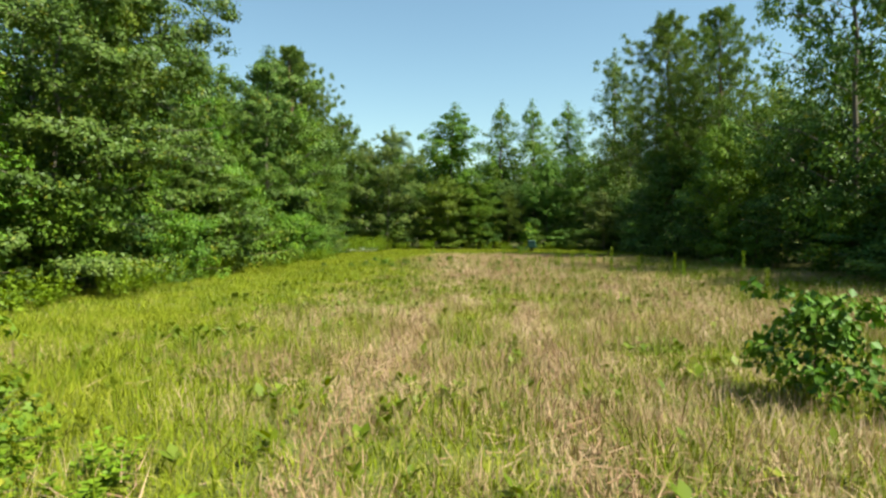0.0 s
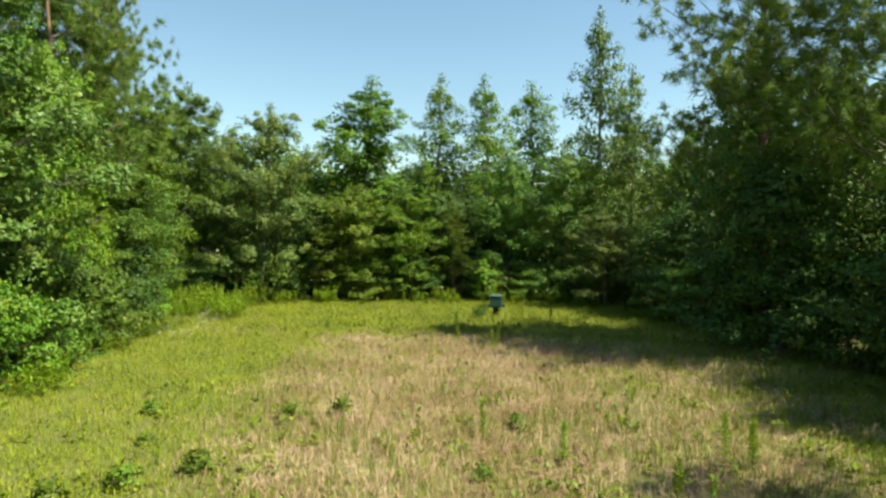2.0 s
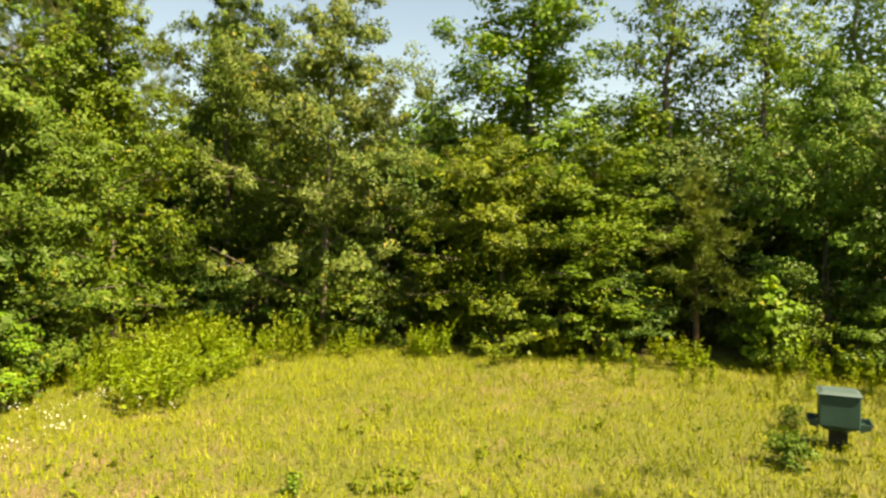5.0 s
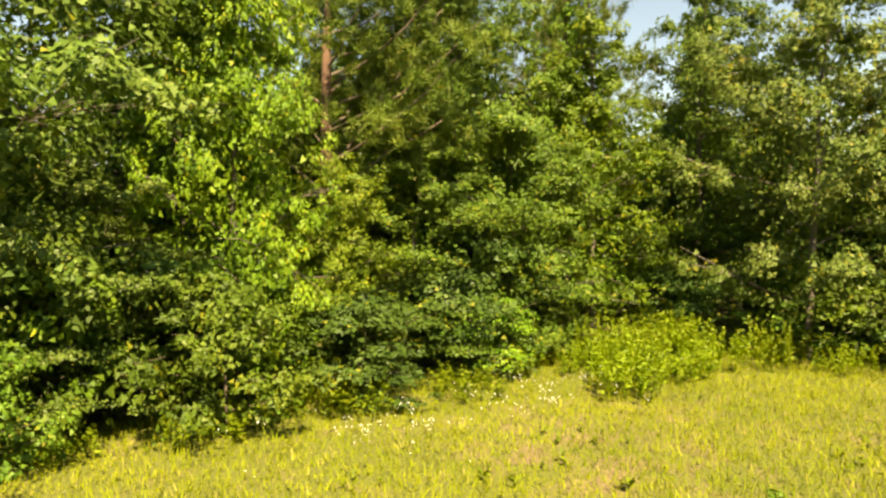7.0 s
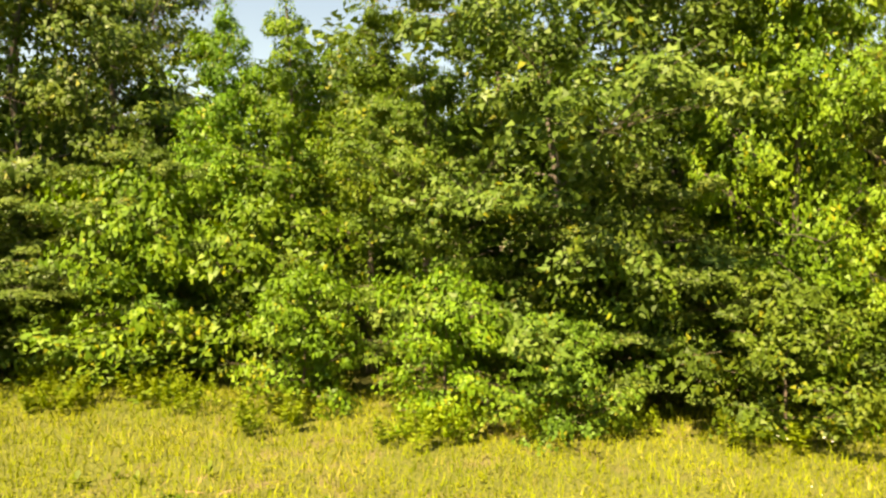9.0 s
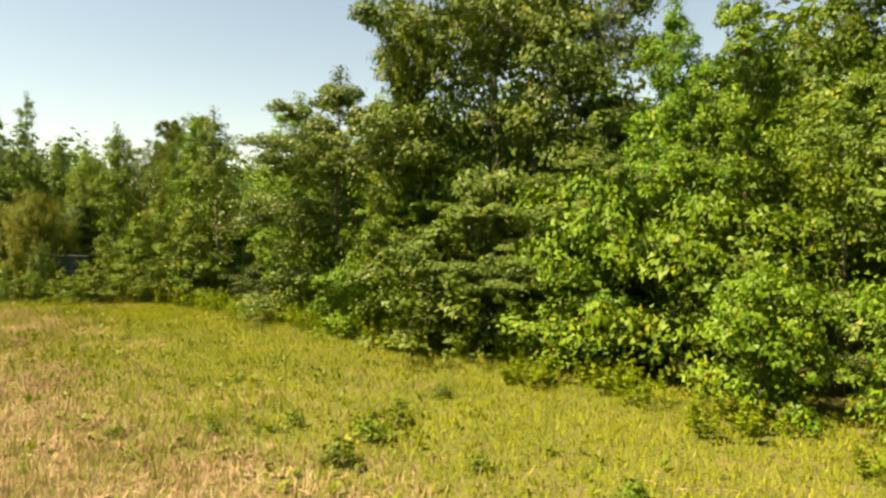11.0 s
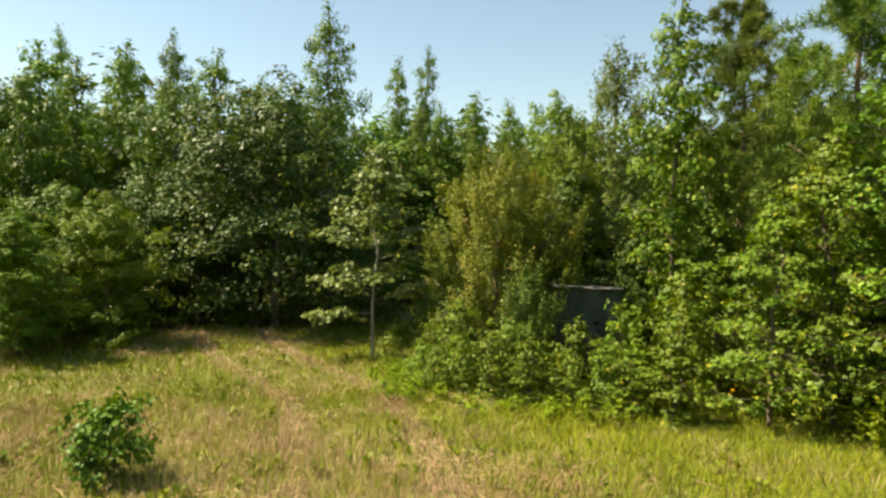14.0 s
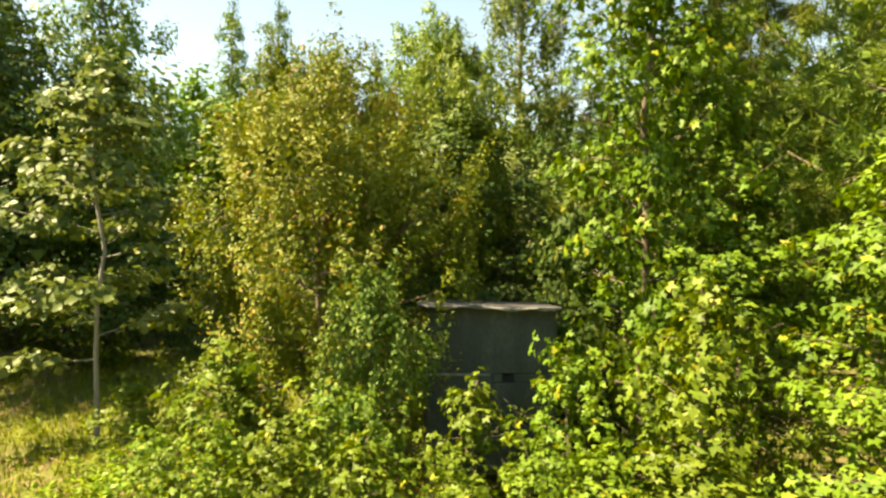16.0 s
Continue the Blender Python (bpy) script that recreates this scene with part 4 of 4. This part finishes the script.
def hunting_blind():
    root = tagged(new("hunting_blind"), "weathered dark green plywood box with a flat roof among saplings", "hunting blind")
    w, d, floor, top = 0.62, 0.62, 0.35, 1.95
    # front: upper panel, lower panels beside a narrow shooting slot
    part("upper_panel", box(bmesh.new(), (-w, -d - 0.02, 1.316), (w, -d, top)), PLY, root)
    lower = part("lower_panel", box(bmesh.new(), (-w, -d - 0.024, floor), (0.02, -d, 1.312)), PLY, root)
    part("lower_panel", box(bmesh.new(), (0.023, -d - 0.02, floor), (w, -d, 1.229)), PLY, root)
    part("lower_panel", box(bmesh.new(), (0.23, -d - 0.02, 1.232), (w, -d, 1.313)), PLY, root)
    part("lower_panel", box(bmesh.new(), (0.023, -d - 0.02, 1.232), (0.12, -d, 1.313)), PLY, root)
    # a near-black plate closes the slot in place of its inner shade
    part("slot_shade_plate", box(bmesh.new(), (0.12, -d + 0.02, 1.225), (0.23, -d + 0.03, 1.32), 0.001), SLOT_SHADE_POST, root, "near-black plate painted as the shade in the narrow shooting slot")
    part("seam_batten", box(bmesh.new(), (-w, -d - 0.036, 1.296), (0.0, -d - 0.022, 1.318), 0.003), TRIM, lower, "thin grey wooden strip")
    for x in (-w - 0.02, w):
        side = box(bmesh.new(), (x, -d - 0.02, floor), (x + 0.02, d, top))
        for v in side.verts:
            v.co.z -= 0.11 * (v.co.y > 0 and v.co.z > 1)
        part("side_panel", side, PLY, root)
    part("back_panel", box(bmesh.new(), (-w, d, floor), (w, d + 0.02, top - 0.11)), PLY, root)
    part("floor_board", box(bmesh.new(), (-w, -d, floor - 0.03), (w, d, floor - 0.003)), TRIM, root)
    roof = bmesh.new()
    box(roof, (-w - 0.09, -d - 0.12, top + 0.005), (w + 0.06, d + 0.08, top + 0.045), 0.01)
    for v in roof.verts:
        v.co.z -= 0.10 * (v.co.y > 0) + 0.03 * v.co.x - 0.008 * math.sin(v.co.x * 9)
    roof = part("roof", roof, ROOF_SHADE, root, "flat roof with tree shade put into its dark colour")
    edge = bmesh.new()
    rows = []
    for k in range(29):
        x = -w - 0.08 + k * 0.047
        curl = 0.012 * math.sin(k * 0.9) + rng.normal(0, 0.004)
        high = top + 0.03 - 0.03 * x - 0.008 * math.sin(x * 9)
        rows.append([edge.verts.new(p) for p in ((x, -d - 0.122, high), (x, -d - 0.14 - curl * 0.4, high - 0.002), (x, -d - 0.142 - curl, high - 0.024 + curl), (x, -d - 0.122, high - 0.03 + curl))])
    for a, b in zip(rows, rows[1:]):
        for q in range(4):
            edge.faces.new((a[q], a[(q + 1) % 4], b[(q + 1) % 4], b[q]))
    bmesh.ops.recalc_face_normals(edge, faces=edge.faces)
    part("roof_edge", edge, TORN, roof, "torn pale roof edge")
    for x in (-w + 0.05, w - 0.05):
        for y in (-d + 0.05, d - 0.05):
            part("leg", box(bmesh.new(), (x - 0.045, y - 0.045, -0.1), (x + 0.045, y + 0.045, floor - 0.03)), TRIM, root)
    return root


hunting_blind().matrix_basis = pose(-4.86, 3.12, 0, 0, 0, 154)

# ---- the feeder in the grass ----
GREEN_METAL = rough_material("dark green painted metal", [(0.3, (0.018, 0.055, 0.045)), (0.6, (0.03, 0.085, 0.068)), (0.85, (0.06, 0.13, 0.105))], 4, bump=0.08, roughness=0.5)
# the lid is a paler green than the hopper
LID = rough_material("paler green lid", [(0.3, (0.045, 0.085, 0.078)), (0.7, (0.085, 0.135, 0.125))], 5, bump=0.1, roughness=0.5)


def feeder():
    root = tagged(new("game_feeder"), "dark green metal game feeder standing in the grass", "feeder")
    hopper = bmesh.new()
    box(hopper, (-0.25, -0.23, 0.35), (0.25, 0.23, 0.79), 0.015)
    hopper = part("hopper", hopper, GREEN_METAL, root)
    lid = bmesh.new()
    box(lid, (-0.27, -0.25, 0.792), (0.27, 0.25, 0.835), 0.008)
    for v in lid.verts:
        if v.co.z > 0.81:
            v.co.x *= 0.8
            v.co.y *= 0.8
    part("lid", lid, LID, hopper, "pale green lid")
    for turn in (1, -1):
        trough = bmesh.new()
        ends = []
        for y in (-0.19, 0.19):
            ends.append([trough.verts.new((x * turn, y, z)) for x, z in ((0.252, 0.30), (0.37, 0.35), (0.40, 0.43), (0.385, 0.43), (0.36, 0.37), (0.252, 0.325))])
        trough.faces.new(ends[0])
        trough.faces.new(ends[1][::-1])
        for q in range(6):
            trough.faces.new((ends[0][q], ends[1][q], ends[1][(q + 1) % 6], ends[0][(q + 1) % 6]))
        for y in (-0.19, 0.178):
            box(trough, (min(0.252 * turn, 0.37 * turn), y, 0.34), (max(0.252 * turn, 0.37 * turn), y + 0.012, 0.42), 0.003)
        bmesh.ops.recalc_face_normals(trough, faces=trough.faces)
        part("trough", trough, GREEN_METAL, root)
    cone_base = bmesh.new()
    box(cone_base, (-0.24, -0.22, 0.27), (0.24, 0.22, 0.348), 0.01)
    for v in cone_base.verts:
        if v.co.z < 0.31:
            v.co.x *= 0.55
            v.co.y *= 0.55
    part("funnel", cone_base, GREEN_METAL, root)
    part("post", box(bmesh.new(), (-0.11, -0.11, -0.1), (0.11, 0.11, 0.28), 0.01), SLOT_SHADE_POST, root, "dark thick post")
    return root


feeder().matrix_basis = pose(6.28, 45.6, 0, 0, 0, -14)


# ---- grass ----
def patchy(x, y, size, seed):
    return np.array([noise.noise(Vector((a / size, b / size, seed))) for a, b in zip(x, y)])


def blades(x, y, height, wide, lean, per, spread, mat, name, label):
    """Clumps of bent blades at x, y: one sheet of grass."""
    n = len(x) * per
    cx, cy, h = np.repeat(x, per), np.repeat(y, per), np.repeat(height, per) * rng.uniform(0.45, 1.15, n)
    turn = rng.uniform(0, 2 * math.pi, n)
    away = np.abs(rng.normal(0, 1, n)) * spread
    base = np.stack([cx + np.cos(turn) * away, cy + np.sin(turn) * away, np.full(n, -0.01)], 1)
    tilt = rng.normal(0, lean, (n, 2)) + np.stack([np.cos(turn), np.sin(turn)], 1) * lean * 0.6
    mid = base + np.stack([tilt[:, 0] * h * 0.35, tilt[:, 1] * h * 0.35, h * 0.58], 1)
    tip = base + np.stack([tilt[:, 0] * h, tilt[:, 1] * h, h * np.maximum(0.35, 1 - (tilt**2).sum(1) * 0.5)], 1)
    face = rng.uniform(0, 2 * math.pi, n)
    w = np.repeat(wide, per) * rng.uniform(0.6, 1.3, n)
    side = np.stack([np.cos(face) * w, np.sin(face) * w, np.zeros(n)], 1)
    verts = np.stack([base - side, base + side, mid + side * 0.8, mid - side * 0.8, tip], 1).reshape(-1, 3)
    at = np.arange(n)[:, None] * 5
    tris = np.concatenate([at + [0, 1, 2], at + [0, 2, 3], at + [3, 2, 4]])
    return tagged(new(name, mesh_from(name, verts, tris, mat)), label, "grass", kind="stuff")


def strewn(n, x0, x1, y0, y1):
    return rng.uniform(x0, x1, n), rng.uniform(y0, y1, n)


def track(x, y):
    """How far a spot lies in one of the two wheel tracks that bend out of the field behind the start."""
    out = np.zeros(len(x))
    for start in (1.0, -0.75):
        middle = start + 2.3 * (1 - np.exp(-((np.maximum(0, 4.0 - y) / 5) ** 1.6))) + 0.09 * np.maximum(0, y - 6)
        out = np.maximum(out, np.exp(-(((x - middle) / 0.17) ** 2)) * (y > -5) * (y < 14))
    return out


def dryness(x, y):
    """How dry the grass is: mottled, driest along the middle of the field, green at its sides and far end."""
    d = 0.22 + 0.5 * patchy(x, y, 3.2, 1.0) + 0.5 * patchy(x, y, 0.8, 5.0)
    d += 0.17 * np.exp(-(((y - 8) / 4.5) ** 2)) / (1 + np.exp(-(x + 3.2) / 0.6)) - 0.8 * np.exp(-(((x + 1.8) / 1.9) ** 2) - ((y - 1.0) / 3.6) ** 2)
    d += 0.22 * np.exp(-(((y - 16) / 7) ** 2)) / (1 + np.exp(-(x + 2.6) / 0.8))
    d += 1.3 * np.exp(-(((x - 2.5) / 4.2) ** 2) - ((y - 31) / 10) ** 2) - 0.55 / (1 + np.exp((x + 2.6) / 0.7)) - 0.5 / (1 + np.exp((40.6 - y) / 0.8)) 
    return d + 1.5 * track(x, y)


def short_sward(x, y):
    """Where the grass stays short and fine: the sunny side and the far end of the field."""
    side = 1 / (1 + np.exp((x + 1.4) / 0.9)) / (1 + np.exp((17 - y) / 2))
    return np.maximum(side, 1 / (1 + np.exp((41 - y) / 1.2)))


fx, fy = strewn(27000, -9, 13.5, -6, 53)
nx, ny = strewn(13000, -6.5, 7.5, 2.2, 13)
gx, gy = np.concatenate([fx, nx]), np.concatenate([fy, ny])
short = short_sward(gx, gy)
dry = dryness(gx, gy) - 0.42 * short
is_dry = dry > rng.uniform(-0.05, 1.0, len(gx))
near = np.arange(len(gx)) >= len(fx)
tall = (0.22 + 0.12 * patchy(gx, gy, 2.2, 9.0)) * (1 - 0.64 * short)
wide = np.where(near, 0.0022, 0.0040)
rut = 1 - 0.72 * track(gx, gy)
blades(gx[is_dry], gy[is_dry], (tall[is_dry] + 0.07 * (1 - 0.7 * short[is_dry])) * rut[is_dry], wide[is_dry], 0.46, 9, 0.17, STRAW, "dry_grass", "dry tan grass standing in the field")
blades(gx[~is_dry], gy[~is_dry], tall[~is_dry], wide[~is_dry] * 1.15, 0.55, 7, 0.18, GRASS, "green_grass", "yellow-green grass growing through the field")


# upright green tufts that stand above the rest
ux, uy = strewn(2600, -4, 10.5, 2.6, 33)
keep = 0.3 + 0.8 * patchy(ux, uy, 1.9, 71.0) + 0.25 * (ux > 3) - 0.5 * short_sward(ux, uy) - track(ux, uy) > rng.uniform(0, 1, len(ux))
ux, uy = ux[keep], uy[keep]
blades(ux, uy, 0.36 + 0.16 * rng.uniform(0, 1, len(ux)), np.full(len(ux), 0.0036), 0.17, 11, 0.05, HERB, "tall_green_grass", "tall upright green grass tufts among the straw")


def turf(x, y, low, high, wide, mat, name, label):
    """Short single blades that cover the soil."""
    n = len(x)
    turn, h = rng.uniform(0, 2 * math.pi, n), rng.uniform(low, high, n)
    side = np.stack([np.cos(turn), np.sin(turn), np.zeros(n)], 1) * (wide * rng.uniform(0.6, 1.3, n))[:, None]
    base = np.stack([x, y, np.full(n, -0.01)], 1)
    tip = base + np.stack([rng.normal(0, 0.28, n) * h, rng.normal(0, 0.28, n) * h, h], 1)
    verts = np.stack([base - side, base + side, tip], 1).reshape(-1, 3)
    return tagged(new(name, mesh_from(name, verts, np.arange(n * 3).reshape(-1, 3), mat)), label, "grass", kind="stuff")


tx, ty = strewn(300000, -8.5, 13, -5.5, 52)
straw_turf = dryness(tx, ty) - 0.5 * short_sward(tx, ty) > rng.uniform(0.3, 0.9, len(tx))
turf(tx[~straw_turf], ty[~straw_turf], 0.05, 0.17, 0.010, GRASS, "short_grass", "short yellow-green grass covering the soil")
turf(tx[straw_turf], ty[straw_turf], 0.05, 0.19, 0.009, STRAW, "dry_thatch", "pale dry thatch among the grass")


def herbs(x, y, per, mat, name, label, low=0.06, high=0.15, lift=0.1):
    """Low leafy rosettes among the grass."""
    n = len(x) * per
    size = np.repeat(rng.uniform(low, high, len(x)), per) * rng.uniform(0.7, 1.2, n)
    turn, rise = rng.uniform(0, 2 * math.pi, n), rng.uniform(0.25, 1.1, n)
    base = np.stack([np.repeat(x, per), np.repeat(y, per), rng.uniform(0.0, lift, n)], 1)
    way = np.stack([np.cos(turn) * np.cos(rise), np.sin(turn) * np.cos(rise), np.sin(rise)], 1) * size[:, None]
    side = np.stack([-np.sin(turn), np.cos(turn), np.zeros(n)], 1) * size[:, None] * 0.26
    verts = np.stack([base, base + way * 0.55 + side, base + way - [0, 0, 0.012], base + way * 0.55 - side], 1).reshape(-1, 3)
    at = np.arange(n)[:, None] * 4
    return tagged(new(name, mesh_from(name, verts, np.concatenate([at + [0, 1, 2], at + [0, 2, 3]]), mat)), label, "weeds", kind="stuff")


def matted(x, y, mat, name, label):
    """Dead stalks lying over one another."""
    n = len(x)
    turn, long = rng.uniform(0, 2 * math.pi, n), rng.uniform(0.15, 0.42, n)
    base = np.stack([x, y, rng.uniform(0.02, 0.13, n)], 1)
    way = np.stack([np.cos(turn) * long, np.sin(turn) * long, rng.normal(0.02, 0.05, n)], 1)
    side = np.stack([-np.sin(turn), np.cos(turn), np.full(n, 0.3)], 1) * rng.uniform(0.003, 0.007, (n, 1))
    verts = np.stack([base - side, base + side, base + way], 1).reshape(-1, 3)
    return tagged(new(name, mesh_from(name, verts, np.arange(n * 3).reshape(-1, 3), mat)), label, "grass", kind="stuff")


hx, hy = strewn(16000, -4.5, 12.5, -4, 46)
keep = 0.2 + 0.9 * patchy(hx, hy, 1.2, 31.0) - 0.25 * (hy > 32) - 1.2 * track(hx, hy) > rng.uniform(0, 1, len(hx))
herbs(hx[keep], hy[keep], 7, HERB, "ground_herbs", "low green leafy herbs growing between the grass blades")
cx, cy = strewn(52000, -8, 12, 12, 51)
keep = short_sward(cx, cy) * (0.55 + 0.7 * patchy(cx, cy, 0.9, 52.0)) > rng.uniform(0, 1, len(cx))
herbs(cx[keep], cy[keep], 6, SWARD, "clover_and_forbs", "low yellow-green forbs woven through the short grass", 0.025, 0.055, 0.15)
mx, my = strewn(150000, -4, 12.5, -5, 43)
keep = 0.12 + 0.9 * patchy(mx, my, 1.7, 44.0) + 0.35 * np.exp(-(((mx - 3) / 4) ** 2) - ((my - 27) / 11) ** 2) + 0.5 * track(mx, my) - 0.6 * short_sward(mx, my) > rng.uniform(0, 1, len(mx))
matted(mx[keep], my[keep], DEAD, "matted_grass", "matted reddish-brown dead grass lying in patches")


def flower_heads(x, y, low, high, size, petals, mat, name, label):
    """Small flowers on thin stems, joined."""
    n = len(x)
    z = rng.uniform(low, high, n)
    centre = np.stack([x, y, z], 1)
    tilt = unit(np.stack([rng.normal(0, 0.4, n), rng.normal(0, 0.4, n), np.ones(n)], 1))
    across = unit(np.cross(tilt, [0.3, 0.9, 0.1]))
    other = np.cross(tilt, across)
    r = (size * rng.uniform(0.6, 1.2, n))[:, None]
    rim = [centre + (across * math.cos(a) + other * math.sin(a)) * r * (1 if k % 2 else 0.75) for k, a in enumerate(np.arange(petals) * 2 * math.pi / petals)]
    verts = np.stack([centre + tilt * r * 0.25, *rim], 1).reshape(-1, 3)
    at = np.arange(n)[:, None] * (petals + 1)
    tris = np.concatenate([at + [0, 1 + k, 1 + (k + 1) % petals] for k in range(petals)])
    return tagged(new(name, mesh_from(name, verts, tris, mat)), label, "flowers", kind="stuff")


wx, wy = strewn(9000, -7.0, -1.5, 20, 49)
drift = patchy(wx, wy, 1.1, 20.0) + 0.5 * np.exp(-(((wx + 5.2) / 1.3) ** 2) - ((wy - 41) / 5) ** 2)
keep = drift > rng.uniform(0.6, 1.8, len(wx))
px, py = strewn(620, -6.4, -3.2, 39.5, 49.0)
thick = np.exp(-(((px + 5.1) / 0.8) ** 2)) * (0.35 + 1.1 * patchy(px, py, 0.7, 61.0)) > rng.uniform(0, 1, len(px))
px, py = np.repeat(px[thick], 5), np.repeat(py[thick], 5)
wx, wy = np.concatenate([wx[keep], px + rng.normal(0, 0.05, len(px))]), np.concatenate([wy[keep], py + rng.normal(0, 0.05, len(py))])
flower_heads(wx, wy, 0.22, 0.38, 0.014, 6, PETAL, "white_flowers", "small white flowers scattered through the grass")
yx, yy = strewn(16, -6.5, -5.6, 5.4, 7.0)
flower_heads(yx, yy, 0.35, 0.6, 0.03, 8, GOLD, "yellow_flowers", "yellow daisy-like flowers by the saplings")
